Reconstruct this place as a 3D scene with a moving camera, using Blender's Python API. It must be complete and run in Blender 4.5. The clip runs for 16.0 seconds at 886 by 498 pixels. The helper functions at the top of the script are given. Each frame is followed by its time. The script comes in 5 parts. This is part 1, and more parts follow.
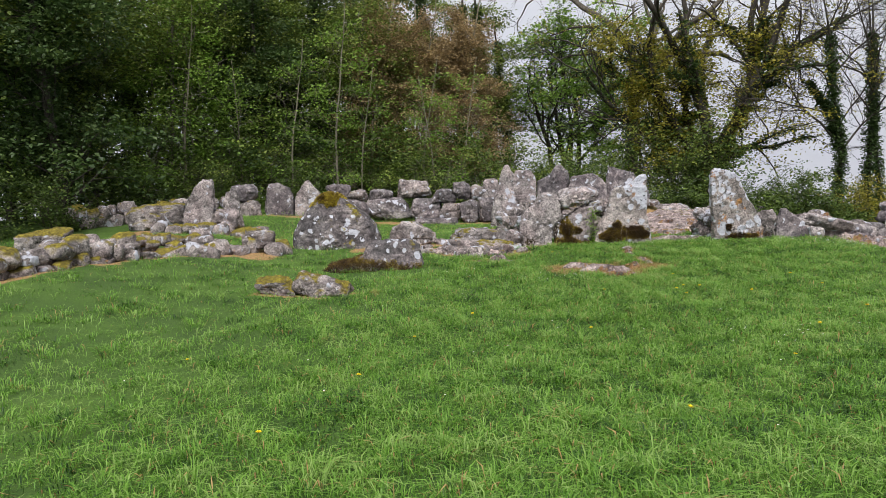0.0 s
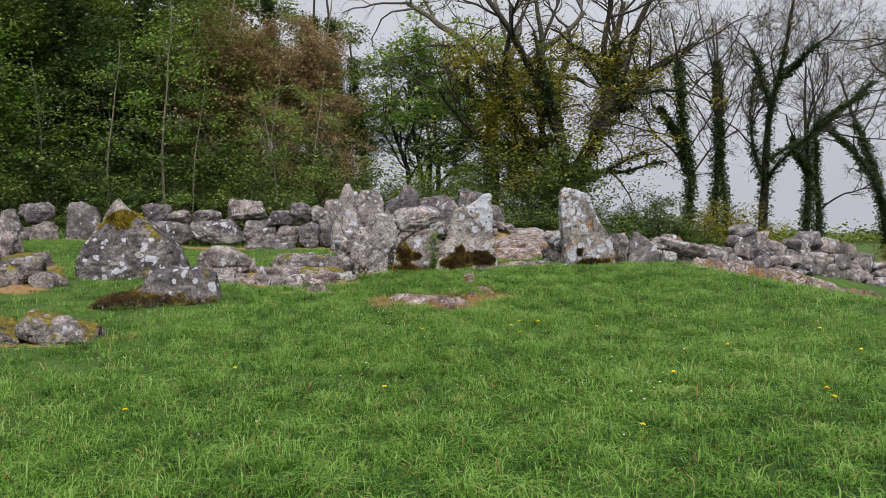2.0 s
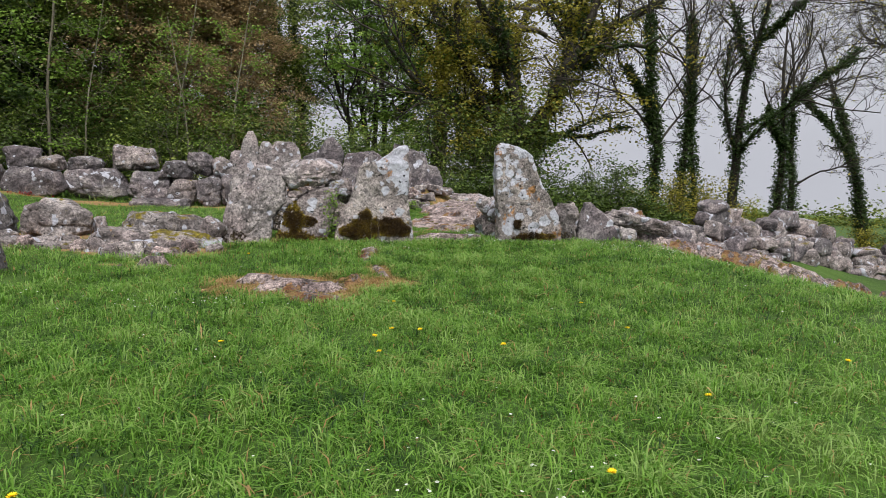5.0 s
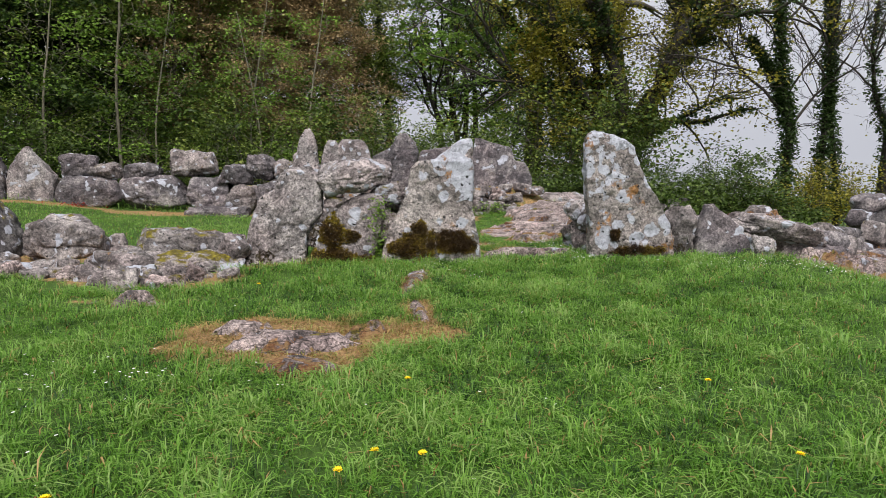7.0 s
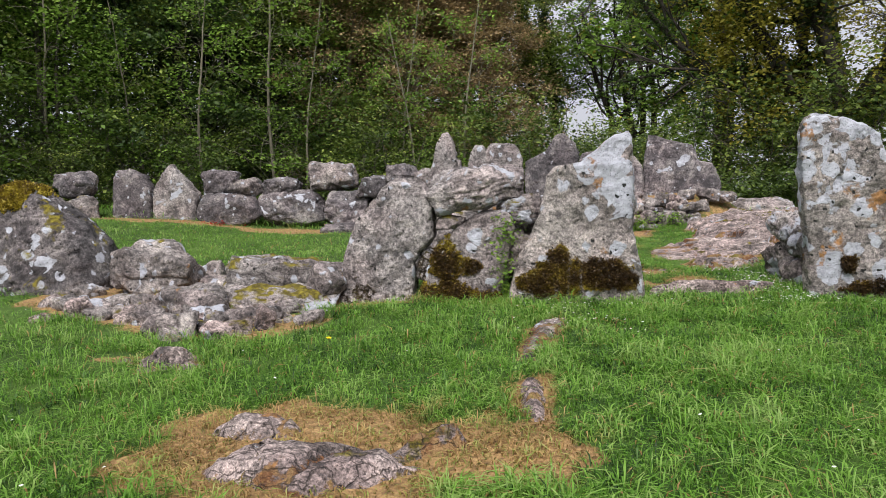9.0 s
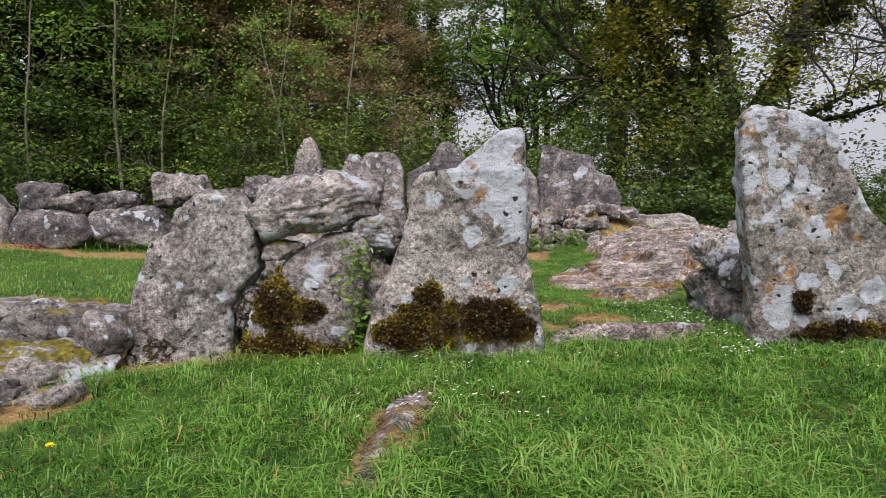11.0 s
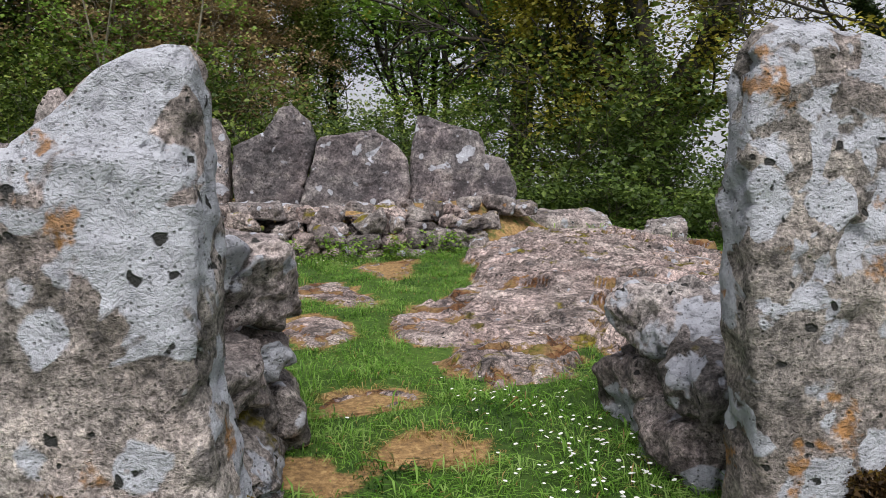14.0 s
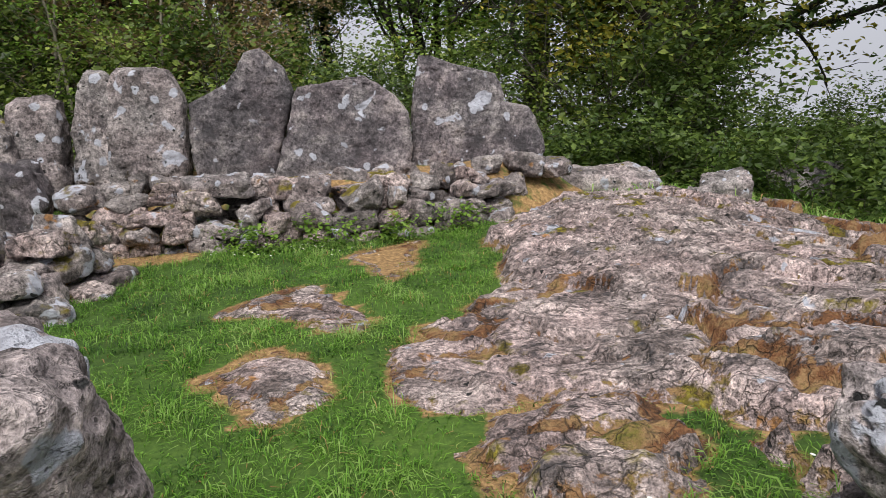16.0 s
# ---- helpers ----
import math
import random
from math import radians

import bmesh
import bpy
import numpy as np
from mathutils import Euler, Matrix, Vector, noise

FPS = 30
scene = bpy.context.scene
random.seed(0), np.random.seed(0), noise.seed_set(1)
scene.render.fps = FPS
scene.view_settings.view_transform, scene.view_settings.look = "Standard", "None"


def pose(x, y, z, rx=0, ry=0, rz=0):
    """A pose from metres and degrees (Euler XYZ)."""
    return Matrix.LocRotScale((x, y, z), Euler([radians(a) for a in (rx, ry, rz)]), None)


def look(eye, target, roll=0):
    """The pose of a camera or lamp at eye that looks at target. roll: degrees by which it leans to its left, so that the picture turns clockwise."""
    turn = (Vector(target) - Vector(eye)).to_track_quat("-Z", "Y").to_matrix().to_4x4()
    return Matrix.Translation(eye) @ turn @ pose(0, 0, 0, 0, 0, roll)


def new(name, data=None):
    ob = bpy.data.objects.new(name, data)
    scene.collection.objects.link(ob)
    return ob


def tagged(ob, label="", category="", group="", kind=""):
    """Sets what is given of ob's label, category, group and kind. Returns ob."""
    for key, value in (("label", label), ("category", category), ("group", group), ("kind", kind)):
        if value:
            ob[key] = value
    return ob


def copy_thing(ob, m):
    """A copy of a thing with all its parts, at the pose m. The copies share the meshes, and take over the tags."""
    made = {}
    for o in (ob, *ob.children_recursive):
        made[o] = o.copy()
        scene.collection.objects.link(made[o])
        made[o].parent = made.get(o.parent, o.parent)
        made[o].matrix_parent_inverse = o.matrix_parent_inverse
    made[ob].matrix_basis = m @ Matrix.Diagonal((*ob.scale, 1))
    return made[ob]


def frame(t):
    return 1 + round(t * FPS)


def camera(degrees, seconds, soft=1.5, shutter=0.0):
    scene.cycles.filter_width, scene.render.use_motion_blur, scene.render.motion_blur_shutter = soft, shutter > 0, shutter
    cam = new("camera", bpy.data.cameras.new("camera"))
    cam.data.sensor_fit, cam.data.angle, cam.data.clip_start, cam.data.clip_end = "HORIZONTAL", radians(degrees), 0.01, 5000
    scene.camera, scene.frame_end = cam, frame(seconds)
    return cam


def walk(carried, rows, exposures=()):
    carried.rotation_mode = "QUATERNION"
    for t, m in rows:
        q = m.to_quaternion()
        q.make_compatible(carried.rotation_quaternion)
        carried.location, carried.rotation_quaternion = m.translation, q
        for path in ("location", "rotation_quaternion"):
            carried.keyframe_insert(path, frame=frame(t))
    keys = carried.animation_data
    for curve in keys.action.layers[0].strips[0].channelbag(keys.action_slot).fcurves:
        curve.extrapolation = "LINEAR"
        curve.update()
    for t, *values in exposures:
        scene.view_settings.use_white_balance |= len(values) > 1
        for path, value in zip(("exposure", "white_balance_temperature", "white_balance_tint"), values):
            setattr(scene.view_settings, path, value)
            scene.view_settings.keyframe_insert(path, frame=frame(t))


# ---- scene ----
cam = camera(63.0, 16.0, soft=0.85)
METRES, EYE, TILT, LEAN, TURN = 20.5, 1.6, 0.0, 0.0, 0.0
ROWS = [
    (0.0, 0.0, 0.0, 0.0, -0.21, -6.52, 1.81),
    (0.5, 0.0186, 0.0295, -0.0015, -2.09, -6.82, 1.51),
    (1.0, 0.0317, 0.0573, -0.0058, -6.24, -5.91, 0.62),
    (1.5, 0.0469, 0.0873, -0.01, -7.64, -4.38, 0.39),
    (2.0, 0.0628, 0.1187, -0.0136, -10.09, -4.66, 1.06),
    (2.5, 0.0796, 0.1497, -0.0148, -15.71, -5.28, -0.17),
    (3.0, 0.0983, 0.1762, -0.0151, -16.2, -5.82, -0.39),
    (3.2, 0.0999, 0.181, -0.0149, -16.57, -6.08, -0.3),
    (5.3, 0.1602, 0.3012, -0.0276, -10.83, -7.3, -2.5),
    (5.5, 0.1661, 0.3154, -0.0273, -9.3, -6.67, -3.36),
    (6.0, 0.1802, 0.348, -0.0326, -7.36, -7.11, -2.63),
    (6.5, 0.1924, 0.3801, -0.0325, -6.31, -7.49, -1.92),
    (7.0, 0.204, 0.4126, -0.0265, -4.4, -7.79, 0.43),
    (7.5, 0.2077, 0.444, -0.0272, 1.99, -7.15, 1.45),
    (8.0, 0.2152, 0.473, -0.0289, 5.04, -7.2, 1.57),
    (8.2, 0.2202, 0.487, -0.0262, 7.09, -7.38, 1.9),
    (10.3, 0.2355, 0.6136, -0.0345, 10.43, -6.2, 2.7),
    (10.5, 0.2358, 0.622, -0.0341, 7.3, -6.53, 2.7),
    (11.0, 0.2415, 0.6532, -0.0347, 1.55, -6.01, 2.25),
    (11.5, 0.2479, 0.686, -0.0356, -4.79, -4.49, 0.22),
    (12.0, 0.2573, 0.7169, -0.0345, -7.26, -3.02, -0.6),
    (12.5, 0.2681, 0.747, -0.035, -7.01, -3.49, -1.16),
    (13.0, 0.2753, 0.7785, -0.0349, -6.8, -4.73, -1.17),
    (13.5, 0.2864, 0.8043, -0.0321, -6.1, -6.59, -0.66),
    (14.0, 0.292, 0.8292, -0.0326, -5.19, -8.26, 0.21),
    (14.5, 0.2934, 0.8549, -0.0291, -4.73, -9.93, 0.33),
    (15.0, 0.2976, 0.8829, -0.029, -4.68, -10.97, 1.22),
    (15.5, 0.2966, 0.9099, -0.0309, -4.68, -11.84, 2.19),
    (16.0, 0.2993, 0.9359, -0.0327, -4.84, -12.34, 2.39),
]
walk(cam, [(t, pose(0, 0, EYE, TILT, LEAN, TURN) @ pose(METRES * x, METRES * y, METRES * z, 90 + pitch, roll, yaw)) for t, x, y, z, yaw, pitch, roll in ROWS], [(0.0, 0.44), (1.5, 0.18), (2.5, 0.28), (6.0, 0.27), (8.0, 0.42), (10.3, 0.44), (11.5, 0.26), (14.0, 0.24), (16.0, 0.3)])

# ---- world, sun, exposure ----
SUN_ELEV, SUN_ROT = 54.0, 182.0
world = bpy.data.worlds.new("overcast_sky")
scene.world = world
world.use_nodes = True
wn, wl = world.node_tree.nodes, world.node_tree.links
wn.clear()
sky = wn.new("ShaderNodeTexSky")
sky.sky_type = 'NISHITA'
sky.sun_disc = False
sky.sun_elevation = radians(SUN_ELEV)
sky.sun_rotation = radians(SUN_ROT)
sky.air_density, sky.dust_density, sky.ozone_density = 1.0, 6.0, 1.0
soft_sky = wn.new("ShaderNodeHueSaturation")
soft_sky.inputs["Saturation"].default_value = 0.22
cloud = wn.new("ShaderNodeTexNoise")
cloud.inputs["Scale"].default_value = 3.0
cloud.inputs["Detail"].default_value = 5.0
cloud_range = wn.new("ShaderNodeMapRange")
cloud_range.inputs["To Min"].default_value = 0.85
cloud_range.inputs["To Max"].default_value = 1.12
mist = wn.new("ShaderNodeMix")
mist.data_type = 'RGBA'
mist.inputs["Factor"].default_value = 0.72
mist.inputs["B"].default_value = (6.6, 6.75, 7.5, 1)
shade = wn.new("ShaderNodeMix")
shade.data_type = 'RGBA'
shade.blend_type = 'MULTIPLY'
shade.inputs["Factor"].default_value = 1.0
bg = wn.new("ShaderNodeBackground")
bg.inputs["Strength"].default_value = 0.094
wout = wn.new("ShaderNodeOutputWorld")
wl.new(sky.outputs["Color"], soft_sky.inputs["Color"])
wl.new(soft_sky.outputs["Color"], mist.inputs["A"])
wl.new(cloud.outputs["Fac"], cloud_range.inputs["Value"])
wl.new(mist.outputs["Result"], shade.inputs["A"])
wl.new(cloud_range.outputs["Result"], shade.inputs["B"])
wl.new(shade.outputs["Result"], bg.inputs["Color"])
wl.new(bg.outputs["Background"], wout.inputs["Surface"])

sun_data = bpy.data.lights.new("sun", 'SUN')
sun_data.energy = 3.5
sun_data.angle = radians(34)
sun_data.color = (1.0, 0.97, 0.92)
sun = new("sun", sun_data)
sun.matrix_world = look((0, 0, 40), Vector((0, 0, 40)) - Vector((math.sin(radians(SUN_ROT)) * math.cos(radians(SUN_ELEV)),
                        math.cos(radians(SUN_ROT)) * math.cos(radians(SUN_ELEV)), math.sin(radians(SUN_ELEV)))))


# ---- number helpers ----
def lattice(ix, iy, iz, seed):
    h = (ix * 374761393 + iy * 668265263 + iz * 2147483647 + seed * 974634777) & 0xFFFFFFFF
    h = ((h ^ (h >> 13)) * 1274126177) & 0xFFFFFFFF
    h = ((h ^ (h >> 16)) * 2246822519) & 0xFFFFFFFF
    return ((h ^ (h >> 15)) & 0xFFFFFF) / float(0xFFFFFF)


def vnoise(p, seed=0):
    """Smooth value noise, -1 to 1, at the rows of p."""
    p = np.asarray(p, float)
    i = np.floor(p).astype(np.int64)
    f = p - i
    f = f * f * f * (f * (f * 6 - 15) + 10)
    out = 0
    for dx in (0, 1):
        wx = f[:, 0] if dx else 1 - f[:, 0]
        for dy in (0, 1):
            wy = f[:, 1] if dy else 1 - f[:, 1]
            for dz in (0, 1):
                wz = f[:, 2] if dz else 1 - f[:, 2]
                out = out + wx * wy * wz * lattice(i[:, 0] + dx, i[:, 1] + dy, i[:, 2] + dz, seed)
    return out * 2 - 1


def fbm(p, octaves=4, seed=0):
    out, amp = 0, 1.0
    p = np.asarray(p, float)
    for o in range(octaves):
        out = out + amp * vnoise(p + 17.3 * o, seed + o)
        p, amp = p * 2.03, amp * 0.5
    return out


def flat3(x, y, s):
    return np.stack([np.ravel(x) * s, np.ravel(y) * s, np.zeros(np.size(x))], 1)


def step(a, b, v):
    t = np.clip((v - a) / (b - a), 0, 1)
    return t * t * (3 - 2 * t)


def mesh_of(name, verts, faces, smooth=True):
    """A mesh from numpy verts and an array of equal-sized faces, or a list of such arrays."""
    me = bpy.data.meshes.new(name)
    groups = faces if isinstance(faces, list) else [faces]
    groups = [np.asarray(g, np.int32) for g in groups if len(g)]
    loops = np.concatenate([g.ravel() for g in groups])
    totals = np.concatenate([np.full(len(g), g.shape[1], np.int32) for g in groups])
    me.vertices.add(len(verts))
    me.vertices.foreach_set("co", np.asarray(verts, np.float32).ravel())
    me.loops.add(len(loops))
    me.loops.foreach_set("vertex_index", loops)
    me.polygons.add(len(totals))
    me.polygons.foreach_set("loop_start", np.concatenate([[0], np.cumsum(totals)[:-1]]).astype(np.int32))
    me.update(calc_edges=True)
    me.polygons.foreach_set("use_smooth", np.full(len(totals), smooth))
    return me


def attribute(me, name, values):
    me.attributes.new(name, 'FLOAT', 'POINT').data.foreach_set("value", np.asarray(values, np.float32))


def thing(name, label, category, at=(0, 0, 0), group="", kind=""):
    ob = new(name)
    ob.empty_display_size = 0.2
    ob.location = at
    return tagged(ob, label, category, group, kind)


def part(name, me, material, parent, label="", at=(0, 0, 0)):
    ob = new(name, me)
    if not me.materials:
        me.materials.append(material)
    ob.parent = parent
    ob.location = at
    if label:
        tagged(ob, label)
    return ob


def solid(name, me, material, label, category, at=(0, 0, 0), group="", kind=""):
    ob = new(name, me)
    if not me.materials:
        me.materials.append(material)
    ob.location = at
    return tagged(ob, label, category, group, kind)


# ---- materials ----
class Nodes:
    """Short calls to make one node material."""

    def __init__(self, name):
        self.m = bpy.data.materials.new(name)
        self.m.use_nodes = True
        self.t = self.m.node_tree
        self.t.nodes.clear()
        self.out = self.t.nodes.new("ShaderNodeOutputMaterial")

    def put(self, kind, ins=(), **settings):
        n = self.t.nodes.new(kind)
        for k, v in settings.items():
            if k == "operation":
                n.operation = v
            elif k == "data_type":
                n.data_type = v
            elif k == "blend_type":
                n.blend_type = v
            elif k == "attribute_name":
                n.attribute_name = v
            elif k == "feature":
                n.feature = v
        for k, v in dict(ins).items():
            if isinstance(v, bpy.types.NodeSocket):
                self.t.links.new(v, n.inputs[k])
            else:
                n.inputs[k].default_value = v
        return n

    def noise(self, vec, scale, detail=4.0, rough=0.55, distort=0.0):
        return self.put("ShaderNodeTexNoise", {"Vector": vec, "Scale": scale, "Detail": detail, "Roughness": rough,
                                               "Distortion": distort}).outputs["Fac"]

    def cells(self, vec, scale, feature='F1'):
        return self.put("ShaderNodeTexVoronoi", {"Vector": vec, "Scale": scale}, feature=feature).outputs

    def math(self, op, a, b=0.0):
        return self.put("ShaderNodeMath", {0: a, 1: b}, operation=op).outputs[0]

    def span(self, v, a, b, lo=0.0, hi=1.0):
        return self.put("ShaderNodeMapRange", {"Value": v, "From Min": a, "From Max": b, "To Min": lo, "To Max": hi}).outputs[0]

    def mix(self, f, a, b, blend='MIX'):
        n = self.put("ShaderNodeMix", {"Factor": f}, data_type='RGBA', blend_type=blend)
        for k, v in (("A", a), ("B", b)):
            if isinstance(v, bpy.types.NodeSocket):
                self.t.links.new(v, n.inputs[k])
            else:
                n.inputs[k].default_value = (*v, 1)
        return n.outputs["Result"]

    def ramp(self, v, *stops):
        n = self.put("ShaderNodeValToRGB", {"Fac": v})
        e = n.color_ramp.elements
        while len(e) < len(stops):
            e.new(0.5)
        for el, (p, c) in zip(e, stops):
            el.position, el.color = p, (*c, 1)
        return n.outputs["Color"]

    def finish(self, colour, rough=0.9, bump=None, strength=0.5, distance=0.02, sheen=0.0, specular=0.3):
        b = self.put("ShaderNodeBsdfPrincipled", {"Base Color": colour, "Roughness": rough, "Specular IOR Level": specular})
        if bump is not None:
            n = self.put("ShaderNodeBump", {"Height": bump, "Strength": strength, "Distance": distance})
            self.t.links.new(n.outputs["Normal"], b.inputs["Normal"])
        self.t.links.new(b.outputs["BSDF"], self.out.inputs["Surface"])
        return self.m


def rock_material(name, dark, mid, pale, lichen=0.5, spots=0.5, orange=0.0, moss_top=0.0, moss_low=None, specks=0.5, big=2.2, fissures=0.08, sheet_to=None, dirt=False, patch=5.5, sheet_size=2.3):
    """Weathered limestone: mottled stone, pale crusts of lichen, black pits, orange lichen, moss above or in a band."""
    n = Nodes(name)
    tc = n.put("ShaderNodeTexCoord").outputs["Object"]
    rnd = n.put("ShaderNodeObjectInfo").outputs["Random"]
    shift = n.put("ShaderNodeCombineXYZ", {0: n.math('MULTIPLY', rnd, 31.0), 1: n.math('MULTIPLY', rnd, 57.0), 2: n.math('MULTIPLY', rnd, 83.0)})
    at = n.put("ShaderNodeVectorMath", {0: tc, 1: shift.outputs[0]}, operation='ADD').outputs[0]
    broad = n.noise(at, big, 7, 0.65)
    grain = n.noise(at, 26.0, 6, 0.7)
    mid_n = n.noise(at, 7.0, 6, 0.65, 0.4)
    col = n.ramp(n.math('ADD', n.math('MULTIPLY', broad, 0.6), n.math('MULTIPLY', mid_n, 0.4)), (0.40, dark), (0.50, mid), (0.60, pale))
    tone = n.span(rnd, 0, 1, 0.85, 1.15)
    col = n.mix(1.0, col, n.put("ShaderNodeCombineColor", {0: tone, 1: tone, 2: tone}).outputs[0], 'MULTIPLY')
    col = n.mix(0.92, col, n.ramp(grain, (0.34, (0.22, 0.21, 0.205)), (0.5, (0.95, 0.94, 0.94)), (0.64, (1.5, 1.46, 1.43))), 'MULTIPLY')
    fine = n.noise(at, 85.0, 3, 0.7)
    col = n.mix(0.62, col, n.ramp(fine, (0.34, (0.35, 0.34, 0.34)), (0.5, (1.0, 1.0, 1.0)), (0.66, (1.5, 1.5, 1.5))), 'MULTIPLY')
    speck = n.math('MULTIPLY', n.span(n.noise(at, 21.0, 5, 0.75), 0.54, 0.62), n.span(broad, 0.62, 0.42))
    col = n.mix(n.math('MULTIPLY', speck, 0.8), col, (0.05, 0.047, 0.05))
    # dark tarry algae
    tar = n.span(n.noise(at, 3.7, 6, 0.7), 0.56, 0.66)
    col = n.mix(n.math('MULTIPLY', tar, 0.75), col, (0.055, 0.052, 0.056))
    blush = n.span(n.noise(at, 1.3, 3, 0.5), 0.42, 0.6)
    col = n.mix(n.math('MULTIPLY', blush, 0.6), col, (1.09, 0.98, 1.0), 'MULTIPLY')
    # pale crust: broad sheets with frayed edges and round spots
    cut = 0.66 - 0.2 * lichen
    spread = n.noise(at, sheet_size, 4, 0.5, 0.5)
    if sheet_to:
        lx = n.put("ShaderNodeSeparateXYZ", {0: tc}).outputs
        lean = n.math('ADD', n.math('MULTIPLY', lx[0], sheet_to[0]), n.math('MULTIPLY', lx[2], sheet_to[1]))
        spread = n.math('ADD', spread, n.span(lean, 0.2, 1.1, -0.10, 0.13))
    sheet = n.span(spread, cut, cut + 0.02)
    warp = n.put("ShaderNodeVectorMath", {0: at, 1: n.put("ShaderNodeTexNoise", {"Vector": at, "Scale": 9.0}).outputs["Color"]}, operation='ADD').outputs[0]
    warp = n.put("ShaderNodeMix", {"Factor": 0.12}, data_type='VECTOR')
    n.t.links.new(at, warp.inputs[4])
    n.t.links.new(n.put("ShaderNodeTexNoise", {"Vector": at, "Scale": 9.0, "Detail": 4.0}).outputs["Color"], warp.inputs[5])
    cell = n.cells(warp.outputs[1], patch)
    size = n.math('MULTIPLY', n.put("ShaderNodeSeparateColor", {0: cell["Color"]}).outputs[0], 0.75 * spots)
    spot = n.span(n.math('SUBTRACT', size, cell["Distance"]), 0.0, 0.05)
    crust = n.math('MAXIMUM', sheet if lichen > 0 else n.math('MULTIPLY', sheet, 0.0), spot)
    crust = n.math('MULTIPLY', crust, n.span(n.noise(at, 34.0, 4, 0.7), 0.26, 0.36))
    crust_col = n.ramp(n.noise(at, 11.0, 5, 0.7), (0.30, (0.25, 0.252, 0.29)), (0.42, (0.39, 0.397, 0.452)), (0.62, (0.50, 0.512, 0.58)))
    col = n.mix(crust, col, crust_col)
    if orange > 0:
        of = n.span(n.noise(at, 3.1, 5, 0.6), 0.68 - 0.1 * orange, 0.72 - 0.1 * orange)
        col = n.mix(n.math('MULTIPLY', of, 0.85), col, n.ramp(n.noise(at, 19.0, 4), (0.35, (0.16, 0.075, 0.02)), (0.62, (0.42, 0.20, 0.06))))
    # small hollows, the shade inside them painted black
    pit = n.cells(warp.outputs[1], 17.0)
    few = n.put("ShaderNodeSeparateColor", {0: pit["Color"]}).outputs[1]
    hole = n.math('MULTIPLY', n.span(pit["Distance"], 0.29, 0.2), n.span(few, 1 - 0.2 * specks, 1.01 - 0.2 * specks))
    col = n.mix(hole, col, (0.03, 0.03, 0.03))
    # Finer pinholes, likewise darkened by colour in place of inner shade.
    tiny = n.cells(at, 55.0)
    prick = n.math('MULTIPLY', n.span(tiny["Distance"], 0.34, 0.16), n.span(n.put("ShaderNodeSeparateColor", {0: tiny["Color"]}).outputs[0], 0.62, 0.66))
    col = n.mix(n.math('MULTIPLY', prick, 0.6), col, (0.045, 0.042, 0.042))
    height = n.math('ADD', n.math('ADD', n.math('ADD', mid_n, n.math('MULTIPLY', prick, -0.2)), n.math('ADD', n.math('MULTIPLY', grain, 0.6), n.math('MULTIPLY', fine, 0.3))),
                    n.math('ADD', n.math('MULTIPLY', crust, 0.07), n.math('MULTIPLY', hole, -0.8)))
    if moss_top > 0:
        up = n.put("ShaderNodeSeparateXYZ", {0: n.put("ShaderNodeNewGeometry").outputs["Normal"]}).outputs[2]
        mf = n.math('MULTIPLY', n.span(up, 0.15, 0.55), n.span(n.noise(at, 2.4, 5, 0.6), 0.62 - 0.25 * moss_top, 0.68 - 0.25 * moss_top))
        mcol = n.ramp(n.noise(at, 14.0, 5, 0.7), (0.3, (0.045, 0.034, 0.012)), (0.5, (0.15, 0.12, 0.018)), (0.7, (0.33, 0.28, 0.035)))
        col = n.mix(mf, col, mcol)
        height = n.math('ADD', height, n.math('MULTIPLY', mf, 0.5))
    if moss_low:
        z0, z1 = moss_low
        z = n.put("ShaderNodeSeparateXYZ", {0: tc}).outputs[2]
        wav = n.math('ADD', z, n.span(n.noise(tc, 2.6, 5, 0.6), 0.32, 0.68, -0.32, 0.32))
        band = n.math('MULTIPLY', n.span(wav, z0 - 0.02, z0 + 0.05), n.span(wav, z1 + 0.04, z1 - 0.02))
        band = n.math('MULTIPLY', band, n.span(n.noise(tc, 5.5, 6, 0.72), 0.39, 0.43))
        mcol = n.ramp(n.noise(tc, 6.0, 6, 0.75), (0.40, (0.020, 0.013, 0.009)), (0.55, (0.045, 0.030, 0.012)), (0.68, (0.14, 0.12, 0.02)))
        col = n.mix(band, col, mcol)
        height = n.math('ADD', height, n.math('MULTIPLY', n.math('MULTIPLY', band, n.noise(tc, 60.0, 3)), 1.6))
    if dirt:
        d = n.put("ShaderNodeAttribute", attribute_name="dirt").outputs["Fac"]
        df = n.span(n.math('ADD', d, n.span(n.noise(at, 6.0, 5, 0.7), 0.3, 0.7, -0.45, 0.45)), 0.45, 0.6)
        dcol = n.ramp(n.noise(at, 3.0, 6, 0.75), (0.36, (0.05, 0.028, 0.018)), (0.47, (0.22, 0.10, 0.045)), (0.56, (0.34, 0.21, 0.10)), (0.68, (0.17, 0.15, 0.03)))
        col = n.mix(df, col, dcol)
        height = n.math('ADD', height, n.math('MULTIPLY', df, n.noise(at, 70.0, 3)))
        # Cracks of the bedrock, with the shadow in them put into the colour.
        crack = n.cells(n.put("ShaderNodeMapping", {"Vector": warp.outputs[1], "Rotation": (0, 0, 0.45), "Scale": (1.0, 2.3, 1.0)}).outputs[0], 5.0, 'DISTANCE_TO_EDGE')["Distance"]
        split = n.math('MULTIPLY', n.span(crack, 0.035, 0.008), n.span(n.noise(at, 2.0, 3), 0.38, 0.5))
        col = n.mix(n.math('MULTIPLY', split, 0.55), col, (0.03, 0.026, 0.022))
